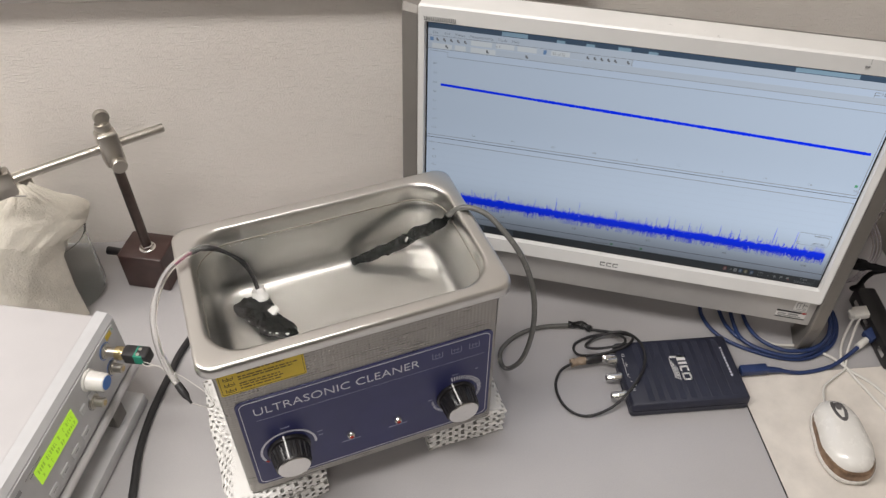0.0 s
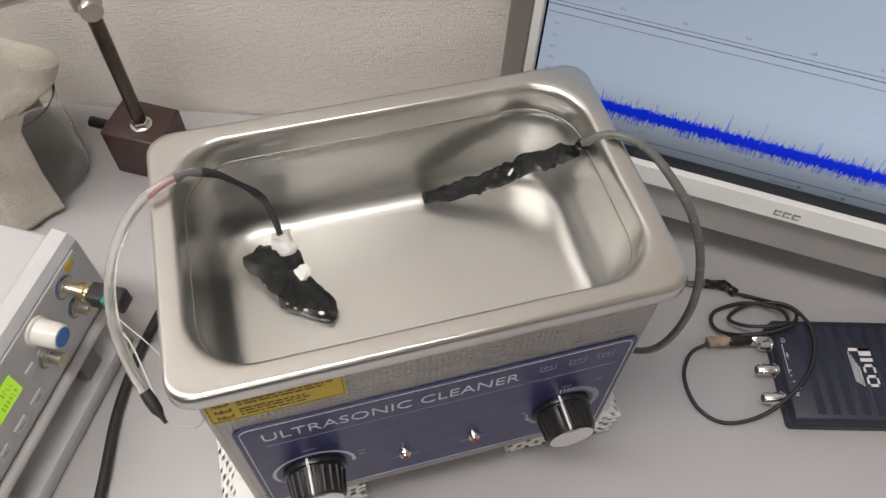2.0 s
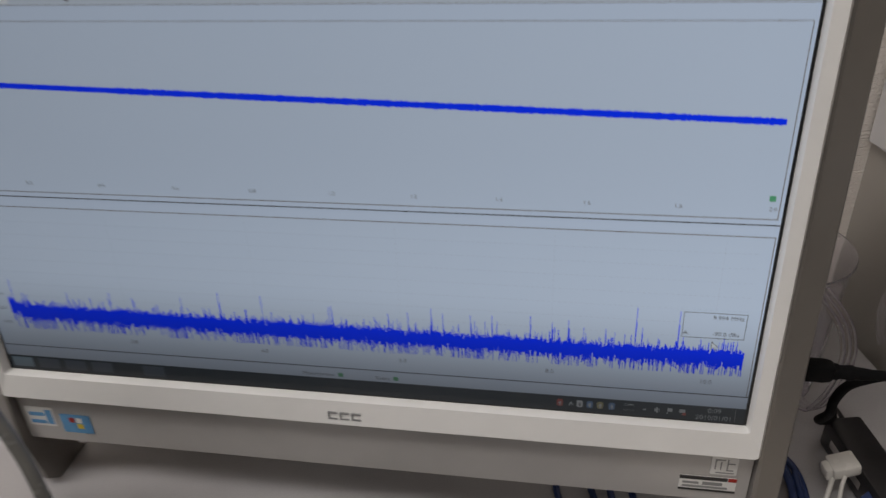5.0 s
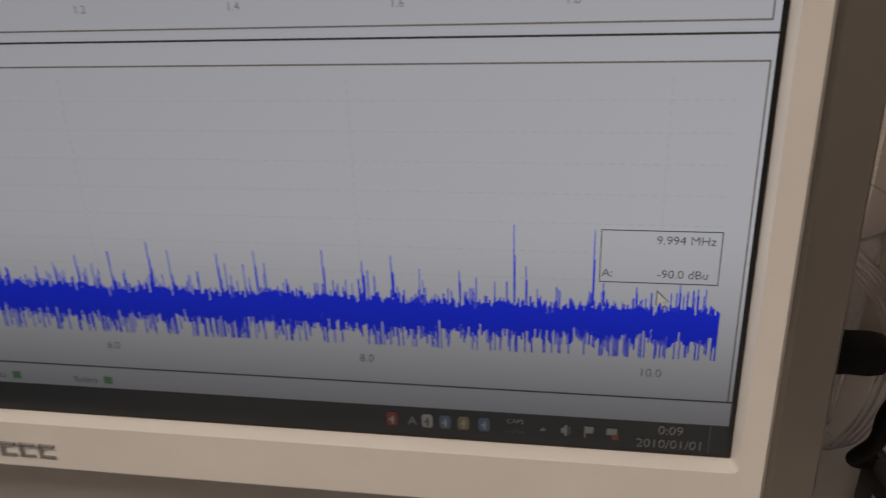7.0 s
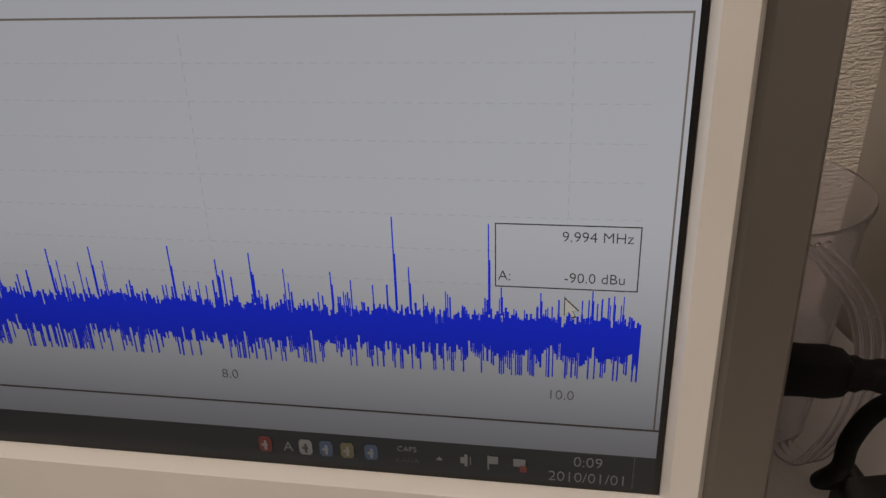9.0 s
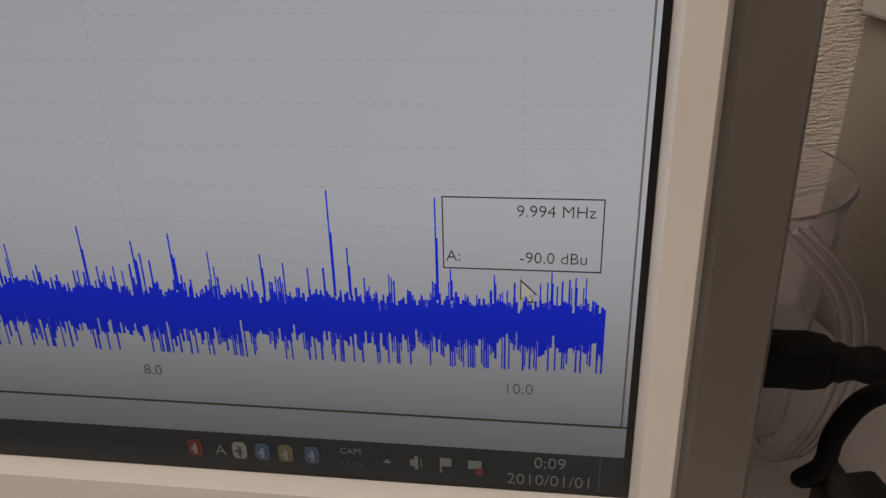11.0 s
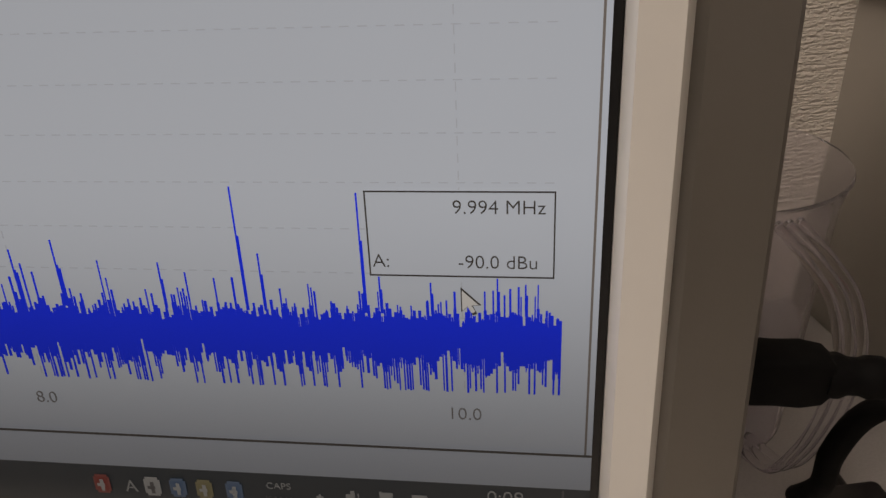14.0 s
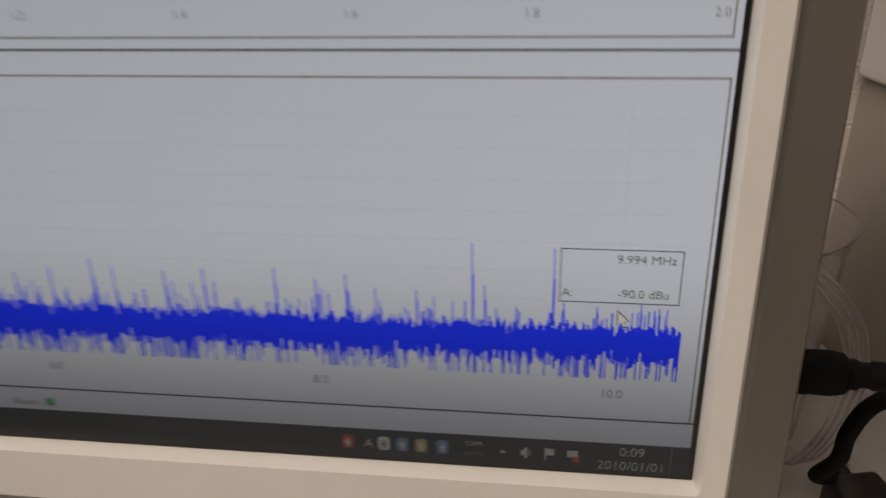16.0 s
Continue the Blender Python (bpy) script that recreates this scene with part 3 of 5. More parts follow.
def utext(s, x, z, size, mat=None, align="CENTER", lift=0.0012):
    return word(s, x, z - size * 0.35, lift, size, mat or M_SCRTXT, screen, align=align, depth=0.00006, name="screen_text")


for i in range(1, 11):
    utext("%.1f" % (0.2 * i), 0.0957 + 0.0426 * (i - 2), 0.1283, 0.0030)
for i in range(1, 6):
    utext("%.1f" % (2.0 * i), 0.0098 + 0.0817 * i, 0.0279, 0.0037)
for i in range(8):
    utext("%d.0" % (20 - 5 * i), 0.0095, 0.206 - 0.0105 * i, 0.0026)
    utext("%d.0" % (-20 * i), 0.0100, 0.105 - 0.0098 * i, 0.0026)
for s, x in (("File", 0.0093), ("Edit", 0.0214), ("Views", 0.034), ("Measurements", 0.0552), ("Tools", 0.0761), ("Help", 0.089)):
    utext(s, x, 0.2386, 0.0040)
utext("32 of 32", 0.1316, 0.2316, 0.0038)
utext("x 1", 0.0723, 0.2316, 0.0038)
ui_each("tool_icon", [(0.004, 0.0075, 0.2298, 0.2335), (0.1165, 0.1195, 0.2295, 0.2338)], 0.0009, M_SCRICON)
for k, x in enumerate((0.0115, 0.0185, 0.0255, 0.0325, 0.0395, 0.1593, 0.166, 0.1725, 0.179, 0.1855, 0.1975, 0.021, 0.062, 0.101)):
    z = 0.2318 if k < 11 else 0.2248
    ui("tool_icon", [(x - 0.0014, x + 0.0002, z - 0.001, z + 0.0014), (x - 0.0002, x + 0.0014, z - 0.0018, z - 0.0002)], 0.0009, M_SCRTXT)
ui_each("input_field", [(0.045, 0.066, 0.2293, 0.2343), (0.070, 0.088, 0.2293, 0.2343), (0.091, 0.110, 0.2293, 0.2343), (0.124, 0.142, 0.2293, 0.2343), (0.006, 0.026, 0.2220, 0.2272), (0.029, 0.040, 0.2220, 0.2272), (0.045, 0.070, 0.2220, 0.2272)], 0.0007, M_SCRWHITE)
ui("program_mark", [(0.4172, 0.4176, 0.2280, 0.2330), (0.4176, 0.4220, 0.2325, 0.2330), (0.4176, 0.4220, 0.2298, 0.2303), (0.4236, 0.4240, 0.2298, 0.2330), (0.4256, 0.4261, 0.2298, 0.2330), (0.4261, 0.4310, 0.2298, 0.2303), (0.4261, 0.4310, 0.2325, 0.2330), (0.4330, 0.4335, 0.2298, 0.2330), (0.4395, 0.4400, 0.2298, 0.2330), (0.4330, 0.4400, 0.2298, 0.2303), (0.4330, 0.4400, 0.2325, 0.2330)], 0.0009, M_SCRTXT, "thin grey program mark")
ui_each("status_light", [(0.4342, 0.4370, 0.1320, 0.1348), (0.2160, 0.2188, 0.0132, 0.0158), (0.2486, 0.2514, 0.0132, 0.0158)], 0.0009, M_SCRGREEN, "small green square")
utext("Measurements", 0.2135, 0.0145, 0.0032, align="RIGHT")
utext("Rulers", 0.2465, 0.0145, 0.0032, align="RIGHT")
for x, mat in ((0.3430, M_SCRRED), (0.3539, M_SCRWHITE), (0.3594, M_SCRICON), (0.3650, M_SCRYEL), (0.3713, M_SCRICON)):
    ic = ui("taskbar_icon", [(x - 0.0017, x + 0.0017, 0.0049, 0.0083), (x - 0.0013, x + 0.0013, 0.0043, 0.0089)], 0.0006, mat)
    ui("icon_mark", [(x - 0.0009, x + 0.0007, 0.0062, 0.0069), (x - 0.0002, x + 0.0005, 0.0051, 0.0079)], 0.0009, M_SCRWHITE if mat is not M_SCRWHITE else M_SCRTXT)
utext("A", 0.3492, 0.0064, 0.0042, M_SCRDIM, lift=0.0006)
utext("?", 0.3713, 0.0065, 0.0034, M_SCRDIM)
utext("CAPS", 0.3806, 0.0084, 0.0022, M_SCRDIM, lift=0.0006)
utext("KANA", 0.3806, 0.0050, 0.0022, M_SCRTXT, lift=0.0006)
ui("taskbar_icon", [(0.3882, 0.3896, 0.0058, 0.0064), (0.3887, 0.3891, 0.0064, 0.0069)], 0.0006, M_SCRDIM)
ui("taskbar_icon", [(0.3942, 0.3952, 0.0055, 0.0073), (0.3952, 0.3960, 0.0046, 0.0082), (0.3966, 0.3968, 0.0052, 0.0076)], 0.0006, M_SCRDIM)
ui("taskbar_icon", [(0.4010, 0.4014, 0.0042, 0.0084), (0.4014, 0.4036, 0.0060, 0.0082)], 0.0006, M_SCRDIM)
ui("taskbar_icon", [(0.4074, 0.4104, 0.0058, 0.0080)], 0.0006, M_SCRDIM)
ui("taskbar_icon", [(0.4090, 0.4108, 0.0044, 0.0062)], 0.0009, M_SCRRED)
utext("0:09", 0.4255, 0.0086, 0.0042, M_SCRDIM, lift=0.0006)
utext("2010/01/01", 0.4255, 0.0039, 0.0042, M_SCRDIM, lift=0.0006)
ui("taskbar_icon", [(0.4362, 0.4365, 0.0018, 0.0110)], 0.0006, M_SCRTXT)
for i, x in enumerate((0.010, 0.028, 0.046, 0.064, 0.098)):
    ui("taskbar_button", [(x - 0.006, x + 0.008, 0.0030, 0.0100)], 0.0006, M_SCRGLOW if i == 0 else M_SCRTITLE)
# read-out box and pointer
ui("readout_box", [(0.4030, 0.4338, 0.0555, 0.0706)], 0.0014, M_SCRPLOT, "framed read-out box with black figures")
ui("readout_frame", [(0.4030, 0.4338, 0.0555, 0.05575), (0.4030, 0.4338, 0.07035, 0.0706), (0.4030, 0.40325, 0.0555, 0.0706), (0.43355, 0.4338, 0.0555, 0.0706)], 0.0016, M_SCRDARK)
utext("9.994 MHz", 0.4323, 0.0679, 0.0034, M_SCRDARK, "RIGHT", 0.0016)
utext("A:", 0.4036, 0.0583, 0.0034, M_SCRDARK, "LEFT", 0.0016)
utext("-90.0 dBu", 0.4312, 0.0583, 0.0034, M_SCRDARK, "RIGHT", 0.0016)
for nm, mat, s, lf in (("pointer_outline", M_SCRDARK, 1.25, 0.0016), ("pointer", M_SCRWHITE, 1.0, 0.0018)):
    bm = bmesh.new()
    cx, cz = 0.4185, 0.0531
    pts = ((0, 0), (0, -0.0038), (0.0009, -0.0030), (0.0016, -0.0043), (0.0022, -0.0040), (0.0016, -0.0028), (0.0028, -0.0027))
    bm.faces.new([bm.verts.new((cx + 0.0009 + (px - 0.0009) * s, cz - 0.0022 + (pz + 0.0022) * s, lf)) for px, pz in pts])
    part(nm, turn(bm, FACE), mat, screen)

# ---- the ultrasonic cleaner ----
CL = pose(-0.0877, -0.3448, 0, 0, 0, 34.1)
cleaner = thing("ultrasonic_cleaner", CL, "stainless steel ultrasonic cleaner with navy control panel and open tank", "cleaner")


def rim_loop(d, z, r):
    return [(x, y, z) for x, y in rr_points(-0.0032 + d, 0.2640 - d, -0.0055 + d, 0.1638 - d, r, 8)]


tank = [(0.003, 0.2375, 0.013), (0.0006, 0.2378, 0.014), (0.0, 0.2392, 0.014), (0.0003, 0.2450, 0.014), (0.0006, 0.2472, 0.014), (0.0014, 0.2486, 0.014), (0.0026, 0.2491, 0.015), (0.0034, 0.2492, 0.016), (0.0080, 0.2491, 0.022), (0.0108, 0.2490, 0.028), (0.0116, 0.2488, 0.030),
        (0.0127, 0.2480, 0.032), (0.0135, 0.2462, 0.033), (0.0140, 0.2435, 0.034), (0.0146, 0.2390, 0.034), (0.0153, 0.2275, 0.034)]
basin = [(0.0165, 0.1960, 0.034), (0.0174, 0.1700, 0.033), (0.0182, 0.1640, 0.032), (0.0200, 0.1580, 0.030), (0.0232, 0.1532, 0.027), (0.0272, 0.1504, 0.024), (0.0318, 0.1492, 0.021), (0.0350, 0.1490, 0.019)]
part("tank", loft([rim_loop(*k) for k in tank + basin], False, True), M_TANK, cleaner, "deep-drawn shiny tank with rolled rim", smooth=True)
# dull band set just above the water to mark its edge
part("waterline_mark", loft([rim_loop(d, z, 0.034) for d, z in ((0.0148, 0.2303), (0.0153, 0.2304), (0.0154, 0.2316), (0.0149, 0.2317))], False, False), M_WATEREDGE, cleaner, "dull dark band at the water's edge round the tank", smooth=True)
body = [(x, y) for x, y in rr_points(0.0065, 0.2530, 0.0, 0.1520, 0.005, 4)]
part("body", loft([[(x, y, z) for x, y in body] for z in (0.0500, 0.2376)], True, False), M_BODY, cleaner, "dimpled steel housing", smooth=True)
for fx, fy in ((0.03, 0.03), (0.23, 0.03), (0.03, 0.13), (0.23, 0.13)):
    part("foot", lathe((fx, fy, 0.030), (fx, fy, 0.0502), [(0, 0.009), (0.1, 0.010), (1, 0.012)], 16), M_RUBBER, cleaner, smooth=True)
panel = part("control_panel", turn(slab(rr_points(0.0160, 0.2480, 0.0600, 0.1925, 0.007, 5), 0.0, 0.0010, 0.0004), FACE), M_NAVY, cleaner, "navy blue control panel with pale lettering")
part("border_line", turn(band(rr_points(0.0188, 0.2452, 0.0628, 0.1897, 0.006, 5), rr_points(0.0194, 0.2446, 0.0634, 0.1891, 0.0055, 5), 0.0008, 0.00125), FACE), M_PRINT, panel)
word("ULTRASONIC CLEANER", 0.0297, 0.1692, 0.0011, 0.0148, M_PRINT, panel, width=0.1475)
part("underline", bars([(0.030, 0.240, 0.1612, 0.1616)], 0.0009, 0.0012), M_PRINTDIM, panel)


def icon(x, z):
    rects = [(x - 0.0050, x - 0.0043, z - 0.003, z + 0.004), (x + 0.0043, x + 0.0050, z - 0.003, z + 0.004), (x - 0.0045, x + 0.0045, z - 0.0038, z - 0.0031), (x - 0.0030, x + 0.0030, z + 0.0008, z + 0.0013), (x - 0.0020, x - 0.0015, z - 0.002, z + 0.003), (x + 0.0012, x + 0.0017, z - 0.002, z + 0.003)]
    part("icon", bars(rects, 0.0009, 0.0012), M_PRINTDIM, panel, "dim wash-basin pictogram")


for ix in (0.1945, 0.2125, 0.2300):
    icon(ix, 0.1770)


def dial_ring(cx, cz, r0, r1, a0, a1, n, wedge):
    bm = bmesh.new()
    for i in range(n):
        a, b = radians(a0 + (a1 - a0) * i / n), radians(a0 + (a1 - a0) * (i + (0.55 if wedge else 1.0)) / n)
        ro = r1 if not wedge else r0 + (r1 - r0) * (1 - 0.55 * i / n)
        bm.faces.new([bm.verts.new((cx + r * math.cos(t), cz + r * math.sin(t), 0.0012)) for r, t in ((r0, a), (ro, a), (ro, b), (r0, b))])
    return turn(bm, FACE)


def knob(cx, cz, angle):
    k = part("knob", lathe((cx, -0.0012, cz), (cx, -0.0230, cz), [(0, 0.0195), (0.06, 0.0198), (0.16, 0.0192), (0.18, 0.0172), (0.92, 0.0158), (1.0, 0.0148)], 40), M_BLACK, panel, "black knob with a white pointer line and silver face", smooth=True)
    ribs = bmesh.new()
    for i in range(20):
        a = 2 * math.pi * i / 20
        lathe((cx + 0.0166 * math.cos(a), -0.0062, cz + 0.0166 * math.sin(a)), (cx + 0.0152 * math.cos(a), -0.0213, cz + 0.0152 * math.sin(a)), [(0, 0.0016), (1, 0.0013)], 6, ribs)
    part("grip_ribs", ribs, M_BLACK, k, smooth=True)
    part("face_disc", lathe((cx, -0.0225, cz), (cx, -0.0236, cz), [(0, 0.0146), (0.5, 0.0146), (1, 0.0136)], 40), M_CHROME, k, "spun aluminium face")
    line = bmesh.new()
    for y0, y1, r0, r1 in ((-0.0060, -0.0227, 0.0150, 0.0188), (-0.0014, -0.0062, 0.0175, 0.0206)):
        box(-0.0007, 0.0007, y1, y0, r0, r1, bm=line)
    part("pointer_line", turn(line, Matrix.Translation((cx, 0, cz)) @ Matrix.Rotation(radians(angle), 4, "Y")), M_WHITE, k)


part("dial_scale", dial_ring(0.0509, 0.1085, 0.0235, 0.0258, 205, -8, 40, False), M_PRINT, panel, "pale temperature arc")
part("dial_scale", dial_ring(0.0509, 0.1085, 0.0235, 0.0258, 215, 206, 3, False), M_RED, panel, "red end of the arc")
part("dial_scale", dial_ring(0.2127, 0.1085, 0.0225, 0.0290, 100, -30, 24, True), M_PRINT, panel, "pale tapering timer scale")
part("dial_scale", dial_ring(0.2127, 0.1085, 0.0225, 0.0262, 250, 180, 12, True), M_PRINT, panel, "pale tapering timer scale")
for r in ((0.0470, 0.0550, 0.1395, 0.1407), (0.078, 0.083, 0.118, 0.1192), (0.0785, 0.083, 0.112, 0.1132), (0.209, 0.215, 0.1400, 0.1412), (0.232, 0.235, 0.1400, 0.1412), (0.185, 0.189, 0.111, 0.1122), (0.190, 0.194, 0.098, 0.0992), (0.0985, 0.117, 0.0880, 0.0892), (0.1445, 0.163, 0.0880, 0.0892)):
    part("small_print", bars([r], 0.0009, 0.0012), M_PRINTDIM, panel)
knob(0.0509, 0.1085, -8)
knob(0.2127, 0.1085, -12)
for lx in (0.1076, 0.1536):
    led = part("indicator_lamp", lathe((lx, -0.0010, 0.1005), (lx, -0.0065, 0.1005), [(0, 0.0040), (0.5, 0.0040), (0.8, 0.0034), (1.0, 0.0026)], 20), M_CHROME, panel, "chrome-ringed red indicator lamp", smooth=True)
    part("lens", lathe((lx, -0.0062, 0.1005), (lx, -0.0076, 0.1005), [(0, 0.0022), (0.6, 0.0017), (1.0, 0.0007)], 14), M_RED, led, smooth=True)
label = part("warning_label", turn(slab(rr_points(0.0100, 0.0796, 0.2062, 0.2374, 0.002, 3), 0.0, 0.0005), FACE), M_YELLOW, cleaner, "yellow warning label with dark print")
part("label_border", turn(band(rr_points(0.0112, 0.0784, 0.2074, 0.2372, 0.0015, 3), rr_points(0.0116, 0.0780, 0.2078, 0.2368, 0.0013, 3), 0.0004, 0.0007), FACE), M_INK, label)
rects = []
rl = random.Random(5)
for z in (0.2345, 0.2315, 0.2265, 0.2235, 0.2180, 0.2150, 0.2115):
    x = 0.026
    end = 0.074 - 0.022 * rl.random()
    while x < end:
        w = 0.0015 + 0.005 * rl.random()
        rects.append((x, min(x + w, end), z - 0.0007, z + 0.0007))
        x += w + 0.0009
part("print_line", bars(rects, 0.0004, 0.0007), M_INK, label)["kind"] = "stuff"
for z in (0.2270, 0.2195, 0.2120):
    part("pictogram", bars([(0.0145, 0.0225, z - 0.0002, z + 0.0003), (0.0155, 0.0215, z - 0.0022, z - 0.0015), (0.0143, 0.0150, z - 0.0018, z + 0.0022), (0.0218, 0.0225, z - 0.0018, z + 0.0022), (0.0175, 0.0182, z - 0.001, z + 0.0025)], 0.0004, 0.0007), M_INK, label)

# net cloth folded under the cleaner


def net_pad(name, corners, top, label, seed, layers=4):
    """A folded pad of white net: layered wavy sheets with punched holes round the edge and on top."""
    r = random.Random(seed)
    (ax, ay), (bx, by), (cx, cy), (dx, dy) = corners
    pad = thing(name, CL, label, "net cloth", "net cloths under the cleaner")
    for k in range(layers):
        z0 = top * k / layers + 0.0006
        z1 = top * (k + 1) / layers - 0.0006
        grow = 0.003 * r.random()
        bm = bmesh.new()
        nu, nv = 46, 8
        outline = []
        per = [((ax, ay), (bx, by)), ((bx, by), (cx, cy)), ((cx, cy), (dx, dy)), ((dx, dy), (ax, ay))]
        mx, my = (ax + bx + cx + dx) / 4, (ay + by + cy + dy) / 4
        for (px, py), (qx, qy) in per:
            n = max(6, int(math.hypot(qx - px, qy - py) / 0.0034))
            for i in range(n):
                t = i / n
                x, y = px + (qx - px) * t, py + (qy - py) * t
                d = math.hypot(x - mx, y - my)
                g = 1 + (grow + 0.0022 * noise.noise(Vector((x * 60, y * 60, k * 3.1 + seed)))) / d
                outline.append((mx + (x - mx) * g, my + (y - my) * g))
        n = len(outline)
        bulge = [(0.0, 0.0035), (0.25, 0.0008), (0.5, 0.0), (0.75, 0.0008), (1.0, 0.0035), (1.03, 0.0066), (1.0, 0.0097), (1.0, 0.0128), (1.0, 0.0160)]
        rings = []
        for j, (h, ins) in enumerate(bulge):
            ring = []
            for i, (x, y) in enumerate(outline):
                d = math.hypot(x - mx, y - my)
                g = 1 - ins / d
                zz = z0 + (z1 - z0) * h + 0.0010 * noise.noise(Vector((x * 45, y * 45, seed + 9)))
                ring.append(bm.verts.new((mx + (x - mx) * g, my + (y - my) * g, max(zz, 0.0003))))
            rings.append(ring)
        for j, (a, b) in enumerate(zip(rings, rings[1:])):
            for i in range(n):
                quad = (a[i], a[(i + 1) % n], b[(i + 1) % n], b[i])
                if 1 <= j <= 7 and (i + 2 * j) % 4 == 0:
                    f = bm.faces.new(quad)
                    inner = bmesh.ops.inset_individual(bm, faces=[f], thickness=0.00125)
                    bmesh.ops.delete(bm, geom=[f], context="FACES")
                else:
                    bm.faces.new(quad)
        bm.faces.new(rings[0])
        bm.faces.new(rings[-1])
        part("fold", bm, M_TOWEL, pad)


net_pad("net_cloth", ((0.190, 0.010), (0.272, 0.006), (0.276, 0.075), (0.188, 0.075)), 0.044, "folded white net cloth under the cleaner's corner", 3)
net_pad("net_cloth", ((-0.016, -0.012), (0.078, 0.002), (0.075, 0.150), (-0.018, 0.150)), 0.046, "folded white net cloth under the cleaner and out beside it", 8)

part("print_mark", bars([(0.4020, 0.4022, 0.2610, 0.2660), (0.3985, 0.4000, 0.2575, 0.2590), (0.4005, 0.4025, 0.2575, 0.2590), (0.4170, 0.4190, 0.2575, 0.2590)], 0.0062, 0.0073), M_LOGO, mon, "tiny grey switch marks")

# ---- water in the tank ----
wet = [(d - 0.0005, z - 0.0004, r) for d, z, r in reversed(basin)] + [(0.0148, 0.2302, 0.034), (0.0156, 0.2295, 0.034), (0.0166, 0.2287, 0.033), (0.0182, 0.2280, 0.032), (0.0205, 0.2276, 0.031), (0.0250, 0.2274, 0.030), (0.0500, 0.2274, 0.020)]
water = solid("water", loft([rim_loop(*k) for k in wet]), M_WATER, "still clear water filling the steel tank", "water", m=CL)
water.visible_shadow = False

# ---- sensors and cables in the tank ----


def lumpy(path, r, material, name, parent, label="", wob=0.5, seg=14, taper=None):
    return part(name, tube(path, r, seg, 10, wobble=wob, taper=taper), material, parent, label, smooth=True)


def inside(u, v, z):
    """A place given in the cleaner's own axes."""
    return CL @ Vector((u, v, z))


sensor = thing("contact_sensor", Matrix(), "black tape-wrapped sensor lying in the tank with clear tubing", "sensor")
outline_pts = [inside(u, v, 0.0) for u, v in ((0.0565, 0.1166), (0.0465, 0.1184), (0.0394, 0.1162), (0.0342, 0.1124), (0.0347, 0.1066), (0.0414, 0.1017), (0.0432, 0.0954), (0.0462, 0.0888), (0.0513, 0.0837), (0.0514, 0.0780), (0.0562, 0.0730), (0.0666, 0.0672), (0.0774, 0.0599), (0.0827, 0.0622), (0.0848, 0.0710), (0.0814, 0.0757), (0.0764, 0.0847), (0.0726, 0.0915), (0.0707, 0.0999), (0.0692, 0.1104), (0.0638, 0.1155))]
closed = smooth_path(outline_pts + [outline_pts[0]], 5)[:-1]
mid = sum(closed, Vector()) / len(closed)
loops_b = []
for k, z in ((0.80, 0.1499), (0.97, 0.1512), (1.0, 0.1550), (0.98, 0.1590), (0.90, 0.1622), (0.76, 0.1646), (0.58, 0.1664), (0.36, 0.1676), (0.12, 0.1682)):
    ring = []
    for p in closed:
        q = mid + (p - mid) * k
        w = noise.noise(Vector((q.x * 150, q.y * 150, z * 160))) + 0.8 * noise.noise(Vector((q.x * 360, q.y * 360, z * 330)))
        q = mid + (p - mid) * (k * (1 + 0.07 * w))
        lean = 0.006 * max(0.0, min(1.0, ((q - inside(0.08, 0.06, 0)).length) / 0.06))
        ring.append((q.x, q.y, max(0.1494, z + 0.0028 * w * (1 if z > 0.153 else 0) + lean * (z - 0.1499) / 0.014)))
    loops_b.append(ring)
part("taped_body", loft(loops_b), M_WRAP, sensor, "crumpled glossy black tape", smooth=True)
part("sealant", tube([inside(0.0596, 0.1165, 0.1795), inside(0.0606, 0.1130, 0.1755), inside(0.0615, 0.1100, 0.1705), inside(0.0612, 0.1065, 0.1670)], 0.0066, 12, 6, wobble=0.5), M_GLUE, sensor, "white sealant collar", smooth=True)
gl = bmesh.new()
bmesh.ops.create_icosphere(gl, subdivisions=3, radius=1.0)
gc = inside(0.0672, 0.0890, 0.1705)
for v in gl.verts:
    k = 1 + 0.5 * noise.noise(v.co * 1.9)
    v.co = gc + Vector((v.co.x * 0.0050 * k, v.co.y * 0.0070 * k, v.co.z * 0.0028))
part("sealant", gl, M_GLUE, sensor, "white sealant spot", smooth=True)
# white flecks, part sealant and part painted glints on the tape
for fu, fv, fr in ((0.0452, 0.0905, 0.0011), (0.0512, 0.0805, 0.0010), (0.0600, 0.0708, 0.0009), (0.0660, 0.0682, 0.0015), (0.0745, 0.0640, 0.0018), (0.0818, 0.0690, 0.0012), (0.0560, 0.0750, 0.0008)):
    fl = bmesh.new()
    bmesh.ops.create_icosphere(fl, subdivisions=2, radius=fr * 0.7)
    for v in fl.verts:
        v.co = inside(fu, fv, 0.1618) + Vector((v.co.x * 1.5, v.co.y, v.co.z * 0.8)) * (1 + 0.4 * noise.noise(v.co * 900 + Vector((fu, fv, 0)) * 500))
    part("white_fleck", fl, M_GLUE, sensor, "white fleck of sealant and painted glint", smooth=True)
lead = [inside(0.0596, 0.1150, 0.1770), inside(0.0594, 0.1172, 0.1830), inside(0.0586, 0.1195, 0.1970), inside(0.0562, 0.1226, 0.2120), inside(0.0528, 0.1232, 0.2275), inside(0.0451, 0.1240, 0.2385), inside(0.0355, 0.1258, 0.2475), inside(0.0266, 0.1260, 0.2525), inside(0.0198, 0.1252, 0.2545), inside(0.0130, 0.1225, 0.2548)]
